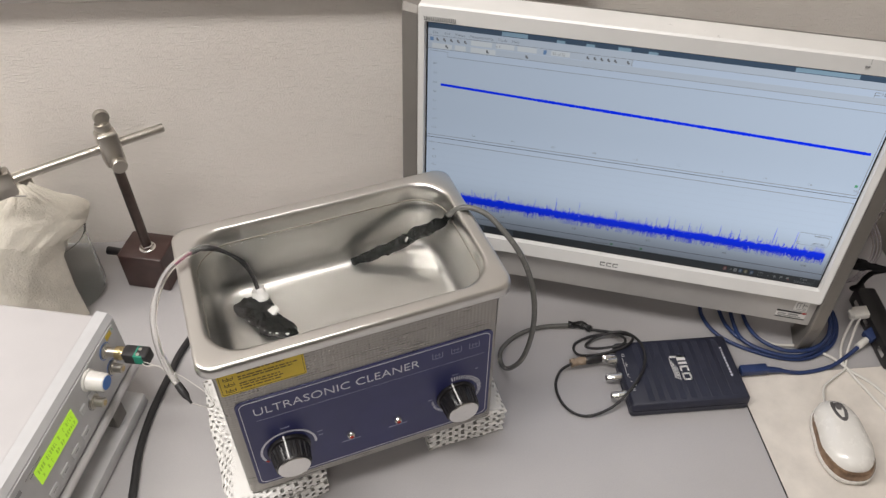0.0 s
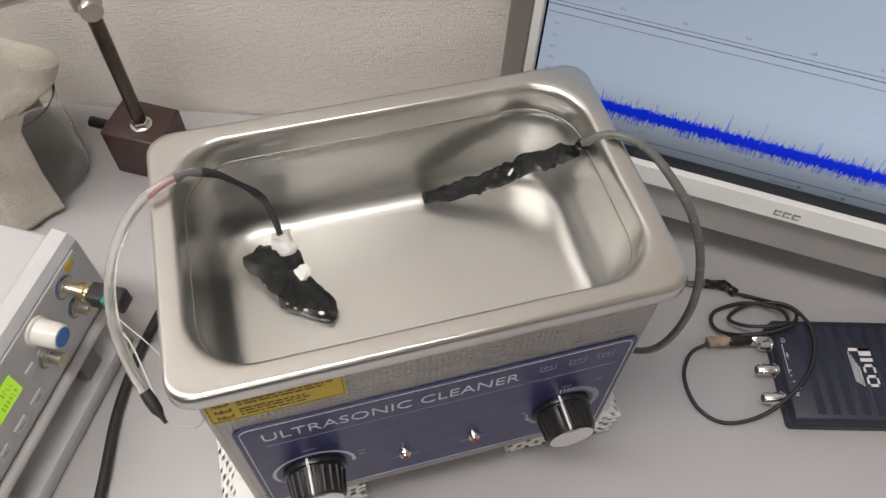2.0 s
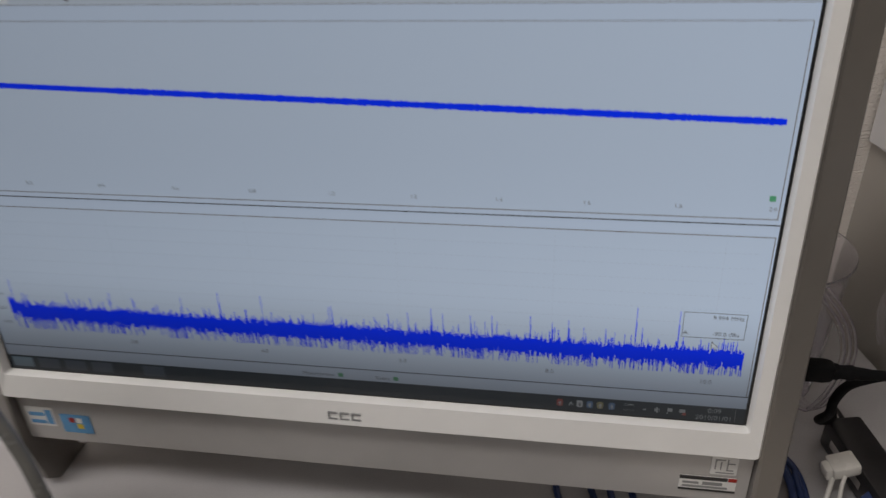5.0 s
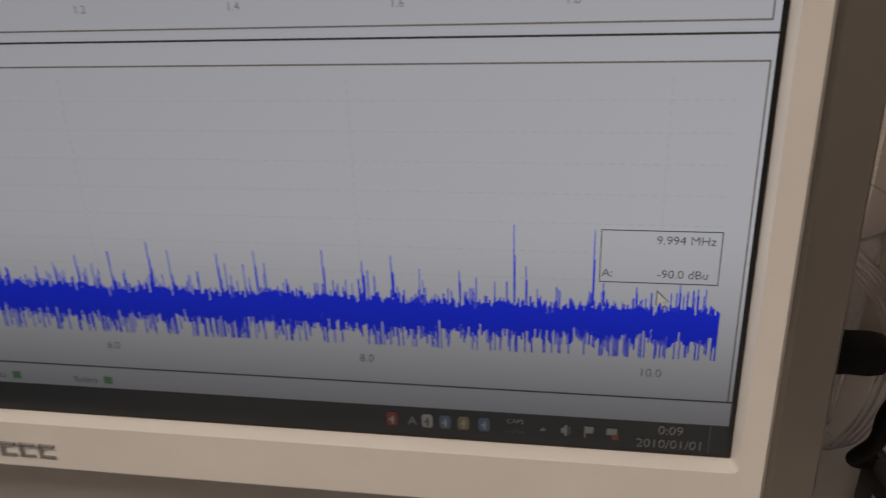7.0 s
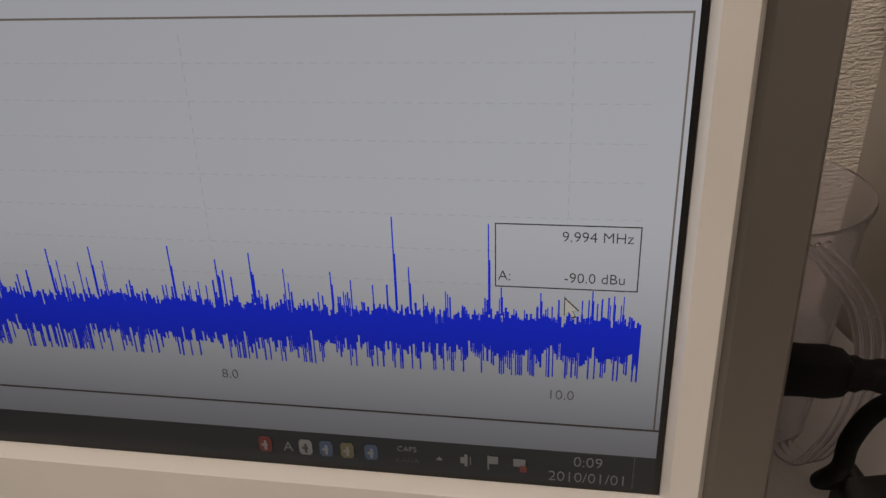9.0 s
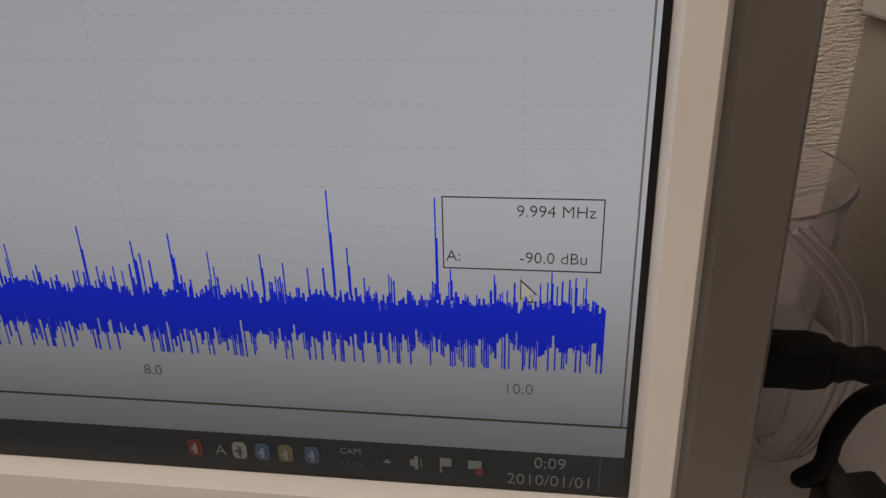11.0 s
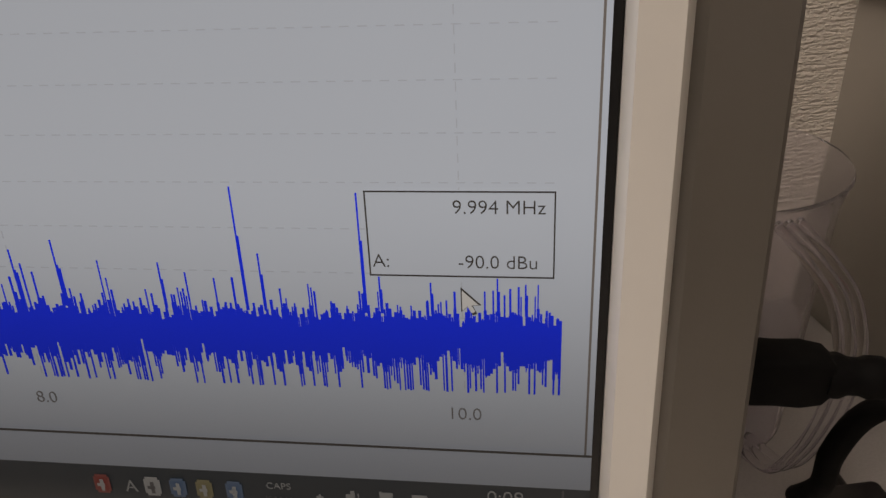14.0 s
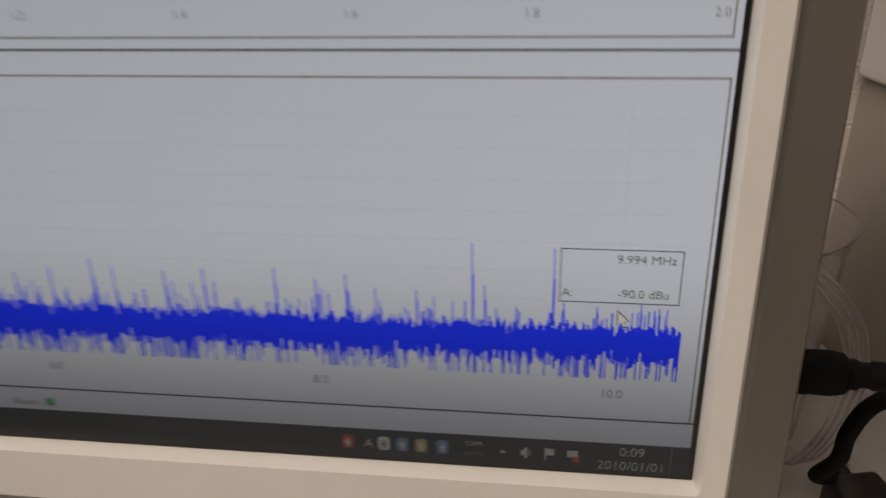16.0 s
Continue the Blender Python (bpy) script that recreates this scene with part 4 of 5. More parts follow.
part("lead", tube(lead, 0.0021, 10, 10, taper=lambda t: 1 + 0.25 * math.sin(t * 19) * (1 if t > 0.35 else 0)), M_RUBBER, sensor, "black shrink-wrapped lead", smooth=True)
hose = [inside(0.0266, 0.1260, 0.2527), inside(0.0190, 0.1250, 0.2547), inside(0.0095, 0.1212, 0.2548), inside(-0.0078, 0.1117, 0.2515), inside(-0.0210, 0.0976, 0.2430), inside(-0.0289, 0.0783, 0.2330), inside(-0.0301, 0.0576, 0.2230), inside(-0.0269, 0.0407, 0.2130), inside(-0.0223, 0.0277, 0.2040)]
part("tubing", tube(hose, 0.0030, 12, 10), M_CLEAR, sensor, "milky clear plastic tubing", smooth=True)
part("core_wire", tube([inside(0.0150, 0.1235, 0.2548), inside(0.0060, 0.1190, 0.2547), inside(-0.0020, 0.1145, 0.2532)], 0.0011, 8, 8), M_PINK, sensor, "thin red wire inside the tubing", smooth=True)
TE = inside(-0.0223, 0.0277, 0.2040)
TT = inside(-0.0150, 0.0120, 0.1940)
part("tubing_tip", lathe(TE, TT, [(0, 0.0030), (0.3, 0.0034), (0.6, 0.0030), (0.8, 0.0014), (1, 0.0010)], 12), M_RUBBER, sensor, "black shrink tip", smooth=True)
part("thin_wire", tube([TT, TT + Vector((-0.015, 0.012, -0.004)), (-0.165, -0.300, 0.168), (-0.192, -0.288, 0.145), (-0.2080, -0.2760, 0.128)], 0.0005, 6, 10), M_WCABLE, sensor, "thin white wire", smooth=True)
part("thin_wire", tube([TT, TT + Vector((0.012, 0.006, -0.010)), TT + Vector((0.002, 0.022, -0.022)), (-0.150, -0.298, 0.158), (-0.190, -0.281, 0.138), (-0.2080, -0.2735, 0.128)], 0.0004, 6, 10), M_WCABLE, sensor, smooth=True)

probe = thing("tape_wrapped_probe", Matrix(), "black tape-wrapped probe leaning in the tank on a grey cable", "probe")
P = [(-0.0339, -0.1476, 0.1560), (-0.0232, -0.1438, 0.1625), (-0.0072, -0.1364, 0.1720), (0.0083, -0.1288, 0.1820), (0.0230, -0.1210, 0.1960), (0.0381, -0.1170, 0.2110), (0.0460, -0.1160, 0.2200), (0.0510, -0.1172, 0.2290), (0.0560, -0.1195, 0.2390)]
lumpy(P, 0.0052, M_WRAP, "wrapped_rod", probe, "crumpled glossy black tape", 0.55, taper=lambda t: 0.75 + 0.55 * math.sin(math.pi * min(1, t * 1.1)) if t < 0.9 else 0.62)
part("white_tie", tube([(0.0150, -0.1310, 0.1860), (0.0162, -0.1290, 0.1935), (0.0185, -0.1235, 0.1975), (0.0205, -0.1180, 0.1940)], 0.0008, 8, 6), M_WCABLE, probe, smooth=True)
run = [(0.0550, -0.1190, 0.2375), (0.0641, -0.1190, 0.2480), (0.0757, -0.1190, 0.2525), (0.0923, -0.1205, 0.2490), (0.1100, -0.1290, 0.2400), (0.1273, -0.1360, 0.2230), (0.1405, -0.1425, 0.1990), (0.1488, -0.1500, 0.1680), (0.1500, -0.1540, 0.1300), (0.1440, -0.1500, 0.0850), (0.1320, -0.1330, 0.0420), (0.1210, -0.1090, 0.0080), (0.1140, -0.0920, 0.0032), (0.1160, -0.0750, 0.0032), (0.1310, -0.0525, 0.0032), (0.1560, -0.0355, 0.0032), (0.1900, -0.0250, 0.0040)]
part("cable", tube(run, 0.0027, 12, 10), M_GCABLE, probe, "dark grey cable looping out of the tank", smooth=True)
part("splice", tube([(0.186, -0.0255, 0.0045), (0.196, -0.0235, 0.0050), (0.205, -0.0225, 0.0048), (0.214, -0.0265, 0.0045)], 0.0042, 12, 8, wobble=0.5), M_TAPE, probe, "taped cable splice", smooth=True)
coil = [(0.213, -0.026, 0.004), (0.243, -0.025, 0.005), (0.262, -0.034, 0.014), (0.255, -0.056, 0.022), (0.225, -0.072, 0.016), (0.202, -0.069, 0.006), (0.198, -0.052, 0.004), (0.221, -0.035, 0.006), (0.248, -0.036, 0.014), (0.252, -0.055, 0.024), (0.226, -0.064, 0.018), (0.210, -0.056, 0.008), (0.224, -0.037, 0.008), (0.252, -0.031, 0.016),
        (0.272, -0.050, 0.0225), (0.277, -0.078, 0.0225), (0.268, -0.108, 0.0215), (0.248, -0.135, 0.010), (0.221, -0.149, 0.0025), (0.198, -0.143, 0.0025), (0.184, -0.121, 0.003), (0.185, -0.099, 0.006), (0.199, -0.085, 0.010)]
part("thin_lead", tube(coil, 0.0016, 10, 8), M_RUBBER, probe, "thin coiled black lead", smooth=True)
part("sealant", tube([(0.196, -0.087, 0.010), (0.204, -0.0825, 0.0105), (0.213, -0.079, 0.0105)], 0.0048, 12, 6, wobble=0.6), M_BEIGEGLUE, probe, "brown sealant lump", smooth=True)
part("clip_body", lathe((0.211, -0.0795, 0.0105), (0.229, -0.0715, 0.0105), [(0, 0.0045), (0.2, 0.0056), (0.8, 0.0056), (1, 0.005)], 14), M_BLACK, probe, smooth=True)
part("plug_collar", lathe((0.229, -0.0715, 0.0105), (0.2505, -0.0635, 0.0105), [(0, 0.0050), (0.1, 0.0062), (0.45, 0.0062), (0.5, 0.0054), (0.9, 0.0054), (1, 0.0048)], 20), M_CHROME, probe, "nickel bayonet plug", smooth=True)

# ---- the oscilloscope box ----
SC = pose(0.2680, -0.1375, 0, 0, 0, 18.5)
scope = thing("oscilloscope_box", SC, "flat dark blue USB oscilloscope lying on the desk", "oscilloscope")
SW, SD, SH = 0.134, 0.0900, 0.0190


def sc_loop(d, z, r):
    return [(x, y, z) for x, y in rr_points(d, SW - d, d, SD - d, r, 4)]


part("case", loft([sc_loop(0.0015, 0.0008, 0.003), sc_loop(0.0, 0.002, 0.004), sc_loop(0.0, 0.0090, 0.004), sc_loop(0.0012, 0.0095, 0.003), sc_loop(0.0012, 0.0105, 0.003), sc_loop(0.0, 0.0110, 0.004), sc_loop(0.0006, SH - 0.002, 0.004), sc_loop(0.0025, SH, 0.003)]), M_SCOPE, scope, smooth=True)
for i in range(9):
    x = 0.020 + i * 0.0118
    part("rib", box(x, x + 0.0072, 0.006, SD - 0.006, SH - 0.0002, SH + 0.0004, 0.0003, 1), M_SCOPE, scope, smooth=True)
TOP = Matrix.Translation((0, 0, SH + 0.0004))
TURNED = TOP @ Matrix.Rotation(radians(-90), 4, "Z")   # print that reads from the far edge towards the near edge
MARK = Matrix.Translation((-0.0640, 0.0600, 0)) @ Matrix.Diagonal((1.5, 1.25, 1, 1)) @ Matrix.Translation((0.066, -0.0600, 0))
part("maker_mark", bars([(-0.066, -0.0615, 0.0655, 0.0735), (-0.066, -0.0642, 0.0595, 0.0735), (-0.0600, -0.0580, 0.0655, 0.0735), (-0.0565, -0.0515, 0.0655, 0.0670), (-0.0565, -0.0548, 0.0655, 0.0735), (-0.0565, -0.0515, 0.0720, 0.0735), (-0.0500, -0.0485, 0.0655, 0.0735), (-0.0448, -0.0433, 0.0655, 0.0735), (-0.0500, -0.0433, 0.0655, 0.0670), (-0.0500, -0.0433, 0.0720, 0.0735)], 0.0, 0.0002, TURNED @ MARK), M_PAPER, scope, "white maker's mark")
part("maker_mark", bars([(-0.064 + k * 0.0022, -0.046 + k * 0.0006, 0.0585 + k * 0.0011, 0.0590 + k * 0.0011) for k in range(5)], 0.0, 0.0002, TURNED @ MARK), M_PAPER, scope, "white swoosh lines")
bx, rects = -0.072, []
for w in (0.0022, 0.0014, 0.0020, 0.0018, 0.0030, 0.0016, 0.0022, 0.0026, 0.0030, 0.0022, 0.0028):
    rects.append((bx, bx + w, 0.1215, 0.1237))
    bx += w + 0.0016
part("print_line", bars(rects, 0.0, 0.0002, TURNED), M_PRINT, scope, "pale model print")
port_print = [(0.0055, 0.0085, 0.0680, 0.0686), (0.0055, 0.0059, 0.0680, 0.0712), (0.0081, 0.0085, 0.0680, 0.0712), (0.0058, 0.0082, 0.0712, 0.0716), (0.0065, 0.0090, 0.0560, 0.0566), (0.0072, 0.0078, 0.0535, 0.0590),
              (0.0050, 0.0054, 0.0400, 0.0660), (0.0060, 0.0075, 0.0425, 0.0435), (0.0060, 0.0072, 0.0380, 0.0386), (0.0065, 0.0085, 0.0330, 0.0336), (0.0100, 0.0120, 0.0300, 0.0306), (0.0100, 0.0120, 0.0270, 0.0276), (0.0100, 0.0104, 0.0270, 0.0306), (0.0116, 0.0120, 0.0270, 0.0306), (0.0060, 0.0090, 0.0230, 0.0237), (0.0060, 0.0090, 0.0210, 0.0217)]
part("port_print", bars(port_print, 0.0, 0.0002, TOP), M_PAPER, scope, "white port symbols")
for py, ln in ((0.070, 0.010), (0.047, 0.0165), (0.0225, 0.0165)):
    b = part("bayonet_socket", lathe((0.001, py, 0.0100), (-ln, py, 0.0100), [(0, 0.0060), (0.15, 0.0060), (0.16, 0.0048), (0.95, 0.0047), (1.0, 0.0040)], 20), M_CHROME, scope, "nickel bayonet socket", smooth=True)
    if ln > 0.012:
        part("lug", rod((-0.010, py - 0.0058, 0.0100), (-0.010, py + 0.0058, 0.0100), 0.0010, 8), M_CHROME, b)
        part("socket_core", lathe((-ln - 0.0001, py, 0.0100), (-ln + 0.002, py, 0.0100), [(0, 0.0032), (1, 0.0032)], 14), M_BLACK, b)

# ---- mouse mat, mouse and cables on the right ----
MAT = pose(0.3820, -0.0560, 0, 0, 0, 18.5)
mat = thing("mouse_mat", MAT, "worn beige cloth mouse mat with a dark edge", "mouse mat")
part("rubber_base", slab(rr_points(0, 0.195, -0.24, 0, 0.004, 4), 0.0003, 0.0022), M_BLACK, mat, "thin black rubber base")
part("cloth_top", slab(rr_points(0.0006, 0.1944, -0.2394, -0.0006, 0.004, 4), 0.0022, 0.0030, 0.0003), M_PAD, mat)

MOUSE = pose(0.4850, -0.1225, 0.0031, 0, 0, 11.5)
mouse = thing("computer_mouse", MOUSE, "pearl white optical mouse with brown clear trim on the mat", "mouse")


def mouse_loop(k, z, dy=0.0):
    out = []
    for i in range(40):
        a = 2 * math.pi * i / 40
        c, s = math.cos(a), math.sin(a)
        w = 0.0282 + 0.0035 * (-s) * 0.6 - 0.0022 * math.exp(-((s - 0.1) / 0.35) ** 2)
        out.append((math.copysign(abs(c) ** 0.8, c) * w * k, s * 0.0455 * (k * 0.75 + 0.25) + dy - 0.0025, z))
    return out


part("lower_shell", loft([mouse_loop(0.92, 0.0006), mouse_loop(1.0, 0.003), mouse_loop(1.035, 0.0065), mouse_loop(1.03, 0.0105, -0.0005)]), M_MOUSE, mouse, "white lower shell", smooth=True)
part("trim_band", loft([mouse_loop(1.005, 0.0100, -0.0005), mouse_loop(1.000, 0.0125, -0.0008), mouse_loop(0.965, 0.0165, -0.0015), mouse_loop(0.88, 0.0190, -0.0025)]), M_AMBER, mouse, "clear brown trim band", smooth=True)
part("shell", loft([mouse_loop(0.945, 0.0120, 0.0026), mouse_loop(0.945, 0.0170, 0.0024), mouse_loop(0.89, 0.0225, 0.0016), mouse_loop(0.75, 0.0272, 0.000), mouse_loop(0.54, 0.0303, -0.002), mouse_loop(0.28, 0.0318, -0.004), mouse_loop(0.08, 0.0321, -0.004)]), M_MOUSE, mouse, smooth=True)


def shell_top(y):
    """Height of the shell along its middle line."""
    keys = ((-0.02, 0.0322), (0.008, 0.0322), (0.0145, 0.0318), (0.0252, 0.0303), (0.0345, 0.0272), (0.0395, 0.0225), (0.0445, 0.0165))
    for (y0, z0), (y1, z1) in zip(keys, keys[1:]):
        if y <= y1:
            return z0 + (z1 - z0) * (y - y0) / (y1 - y0)
    return keys[-1][1]


def well_loop(k, dz):
    out = []
    for i in range(28):
        t = 2 * math.pi * i / 28
        y = 0.0245 + 0.0155 * k * math.sin(t)
        out.append((0.0072 * k * math.cos(t), y, shell_top(y) + dz))
    return out


part("scroll_well", loft([well_loop(1.0, -0.004), well_loop(1.0, 0.0001), well_loop(0.94, 0.0007), well_loop(0.84, 0.0007), well_loop(0.76, 0.0001), well_loop(0.3, -0.0003)]), M_SMOKE, mouse, "grey oval scroll surround", smooth=True)
part("scroll_wheel", turn(lathe((-0.0032, 0, 0), (0.0032, 0, 0), [(0, 0.0085), (0.2, 0.0098), (0.8, 0.0098), (1, 0.0085)], 24), Matrix.Translation((0, 0.0270, 0.0213))), M_SMOKE, mouse, smooth=True)
part("maker_mark", turn(bars([(-0.005 + k * 0.0025, -0.0032 + k * 0.0025, -0.0008, 0.0008) for k in range(4)], 0, 0.0003, Matrix()), Matrix.Translation((0.003, -0.026, 0.0300)) @ Matrix.Rotation(radians(16), 4, "X")), M_LOGO, mouse)
part("cable", tube([MOUSE @ Vector((0, 0.049, 0.006)), (0.479, -0.050, 0.0062), (0.492, -0.033, 0.0060), (0.506, -0.016, 0.0050), (0.512, 0.010, 0.0050), (0.522, 0.042, 0.015), (0.526, 0.052, 0.022)], 0.0014, 10, 8), M_WCABLE, None, smooth=True)
cord = scene.collection.objects[-1]
cord.parent = mouse
cord.matrix_parent_inverse = MOUSE.inverted()

usb = thing("usb_cable", Matrix(), "coiled blue USB cable running from the oscilloscope box to the hub", "cable")
part("plug", turn(box(-0.016, 0.016, -0.0055, 0.0055, -0.0045, 0.0045, 0.0018), pose(0.4010, -0.0470, 0.0100, 0, 0, 18)), M_BLUE, usb, "blue moulded plug", smooth=True)
part("strain_relief", lathe((0.4160, -0.0425, 0.0095), (0.4330, -0.0390, 0.0085), [(0, 0.0042), (0.5, 0.0036), (1, 0.0028)], 12), M_BLUE, usb, smooth=True)
part("cable", tube([(0.428, -0.0400, 0.0085), (0.457, -0.034, 0.0050), (0.490, -0.017, 0.0050), (0.515, 0.008, 0.0060), (0.5280, 0.0235, 0.0090)], 0.0024, 12, 8), M_BLUE, usb, smooth=True)
part("white_sleeve", lathe((0.5230, 0.0175, 0.0085), (0.5340, 0.0300, 0.0105), [(0, 0.0036), (0.1, 0.0040), (0.9, 0.0042), (1, 0.0036)], 12), M_WCABLE, usb, "white sleeve", smooth=True)
part("plug", turn(box(-0.011, 0.011, -0.0075, 0.0075, -0.0045, 0.0045, 0.0018), pose(0.5420, 0.0385, 0.0135, 0, -8, 40)), M_BLUE, usb, "blue moulded plug", smooth=True)
loops = [
    [(0.343, 0.060, 0.0030), (0.345, 0.030, 0.0030), (0.362, 0.004, 0.0030), (0.391, -0.010, 0.0030), (0.433, -0.016, 0.0030), (0.466, -0.009, 0.0030), (0.494, 0.016, 0.0030), (0.505, 0.046, 0.0030), (0.500, 0.080, 0.0030), (0.470, 0.105, 0.0030), (0.420, 0.110, 0.0030)],
    [(0.377, 0.060, 0.0080), (0.380, 0.028, 0.0080), (0.391, -0.002, 0.0080), (0.421, -0.015, 0.0080), (0.458, -0.011, 0.0080), (0.487, 0.017, 0.0080), (0.496, 0.046, 0.0080), (0.490, 0.080, 0.0080), (0.455, 0.100, 0.0080), (0.400, 0.095, 0.0080)],
    [(0.391, 0.060, 0.0130), (0.393, 0.027, 0.0130), (0.408, 0.000, 0.0130), (0.437, -0.012, 0.0130), (0.470, -0.001, 0.0130), (0.490, 0.026, 0.0130), (0.492, 0.060, 0.0130), (0.470, 0.092, 0.0130)],
    [(0.360, 0.070, 0.0050), (0.372, 0.020, 0.0060), (0.400, -0.006, 0.0060), (0.445, -0.013, 0.0055), (0.480, 0.006, 0.0055), (0.499, 0.034, 0.0055), (0.502, 0.066, 0.0055)]]
for lp in loops:
    part("coil", tube(lp, 0.0024, 12, 8), M_BLUE, usb, smooth=True)

white = thing("white_cable", Matrix(), "pair of white cables trailing over the desk and mat", "cable")
for pts in ([(0.548, -0.075, 0.0050), (0.526, -0.043, 0.0050), (0.506, -0.010, 0.0045), (0.505, 0.010, 0.0035), (0.512, 0.035, 0.0040), (0.520, 0.054, 0.018)],
            [(0.562, -0.060, 0.0048), (0.534, -0.032, 0.0048), (0.512, -0.018, 0.0048), (0.492, 0.000, 0.0030), (0.460, 0.008, 0.0025), (0.430, 0.004, 0.0025), (0.405, 0.014, 0.0025)]):
    part("cord", tube(pts, 0.0017, 10, 8), M_WCABLE, white, smooth=True)
part("plug", turn(box(-0.009, 0.009, -0.0075, 0.0075, -0.0045, 0.0045, 0.002), pose(0.5265, 0.0600, 0.0235, 0, -12, 12)), M_MOUSE, white, "white moulded USB plug", smooth=True)
part("plug_grip", turn(box(-0.005, 0.003, -0.005, 0.005, -0.0050, 0.0050, 0.002), pose(0.5190, 0.0580, 0.0205, 0, -12, 12)), M_MOUSE, white, smooth=True)

hub = thing("usb_hub", pose(0.5510, 0.0480, 0, 0, 0, -77), "slim black USB hub lying on the desk beside the monitor", "hub")
part("case", box(-0.058, 0.052, -0.0125, 0.0125, 0.0008, 0.0245, 0.0025), M_BLACK, hub, smooth=True)
for k in range(4):
    part("port", box(-0.045 + k * 0.024, -0.031 + k * 0.024, -0.0132, -0.0126, 0.010, 0.0165), M_CHROME, hub)
part("cable_gland", lathe((-0.056, 0.0, 0.016), (-0.069, 0.0, 0.020), [(0, 0.0055), (0.5, 0.0045), (1, 0.0034)], 14), M_BLACK, hub, smooth=True)
uplink = thing("hub_cable", Matrix(), "thick black USB cable plugged into the monitor's side", "cable")
part("plug", turn(loft([[(x, y * s, z * s2) for y, z in rr_points(-0.0045, 0.0045, -0.0066, 0.0066, 0.002, 4)] for x, s, s2 in ((-0.008, 1, 1), (0.000, 1.0, 0.92), (0.006, 1.0, 0.86), (0.011, 1.0, 0.90), (0.0150, 0.9, 0.80), (0.0165, 0.7, 0.6))]), pose(0.4704, 0.0200, 0.1355, 0, 1, 0)), M_PLUG, uplink, "black moulded USB plug", smooth=True)
part("strain_relief", lathe((0.4858, 0.0200, 0.1352), (0.5070, 0.0205, 0.1340), [(0, 0.0044), (0.12, 0.0046), (0.2, 0.0038), (0.32, 0.0038), (0.38, 0.0043), (0.5, 0.0043), (0.56, 0.0036), (0.8, 0.0034), (1, 0.0029)], 16), M_PLUG, uplink, smooth=True)
part("cable", tube([(0.5050, 0.0205, 0.1342), (0.5140, 0.0215, 0.1332), (0.5210, 0.0255, 0.1300), (0.5205, 0.0310, 0.1255), (0.5110, 0.0320, 0.1212), (0.5015, 0.0320, 0.1150), (0.4975, 0.0330, 0.1030), (0.5000, 0.0400, 0.0860), (0.5080, 0.0700, 0.0520), (0.5250, 0.0950, 0.0290), (0.5354, 0.1152, 0.0200)], 0.0028, 12, 8), M_PLUG, uplink, smooth=True)

# clear jug behind the monitor
JX, JY = 0.4959, 0.1748
jug = thing("measuring_jug", pose(JX, JY, 0, 0, 0, -69), "clear plastic measuring jug standing behind the monitor", "jug")
jp = [(0.0012, 0.039), (0.003, 0.0415), (0.06, 0.0440), (0.106, 0.0462), (0.115, 0.0482), (0.1168, 0.0490), (0.1180, 0.0483), (0.1160, 0.0468), (0.106, 0.0447), (0.06, 0.0425), (0.005, 0.0400), (0.004, 0.037)]
part("vessel", lathe((0, 0, 0), (0, 0, 1), jp, 48), M_JUG, jug, "ribless clear plastic wall with a rolled rim", smooth=True)
for dz in (-0.0042, 0.0, 0.0042):
    part("handle_rib", tube([(0.0462, dz, 0.1120), (0.054, dz, 0.1100), (0.064, dz, 0.1068), (0.0755, dz, 0.1010), (0.0820, dz, 0.0910), (0.0840, dz, 0.0800), (0.0820, dz, 0.0600), (0.0750, dz, 0.0380), (0.0640, dz, 0.0200), (0.0410, dz, 0.0140)], 0.0017, 10, 8), M_JUGRIB, jug, "ribbed clear handle", smooth=True)
loopw = thing("pink_wire", Matrix(), "loop of pinkish clear tubing hanging by the partition", "tube")
part("loop", tube([(0.585, 0.185, 0.030), (0.573, 0.170, 0.060), (0.570, 0.165, 0.085), (0.580, 0.168, 0.104), (0.598, 0.176, 0.104), (0.603, 0.180, 0.080), (0.592, 0.178, 0.056), (0.585, 0.176, 0.045)], 0.0032, 12, 8), M_JUG, loopw, smooth=True)
part("core", tube([(0.572, 0.1665, 0.078), (0.575, 0.1665, 0.098), (0.588, 0.171, 0.1065), (0.600, 0.177, 0.100)], 0.0014, 10, 8), M_PINK, loopw, "pink core", smooth=True)

# ---- magnetic stand ----
stand = thing("magnetic_stand", pose(-0.3420, -0.0645, 0, 0, 0, 4), "brown enamelled magnetic stand with a steel rod and cross bar", "stand")
part("magnet_block", loft([[(x, y, z) for x, y in rr_points(-0.0285 + d, 0.0285 - d, -0.0230 + d, 0.0230 - d, 0.002, 3)] for d, z in ((0.001, 0.0005), (0, 0.0015), (0, 0.0540), (0.0012, 0.0552))]), M_BROWN, stand, "brown enamelled magnet block", smooth=True)
part("switch_lever", tube([(-0.0275, 0.002, 0.034), (-0.036, 0.002, 0.0345), (-0.058, 0.002, 0.0350)], 0.0048, 10, 5, taper=lambda t: 0.85 + 0.3 * t), M_BLACK, stand, "black switch lever", smooth=True)
RB = Vector((0.0045, -0.0045, 0))
part("washer", lathe((RB.x, RB.y, 0.0552), (RB.x, RB.y, 0.0572), [(0, 0.0098), (0.8, 0.0098), (1, 0.0090)], 28), M_CHROME, stand, smooth=True)
part("nut", lathe((RB.x, RB.y, 0.0572), (RB.x, RB.y, 0.0625), [(0, 0.0080), (0.85, 0.0080), (1, 0.0070)], 6), M_CHROME, stand)
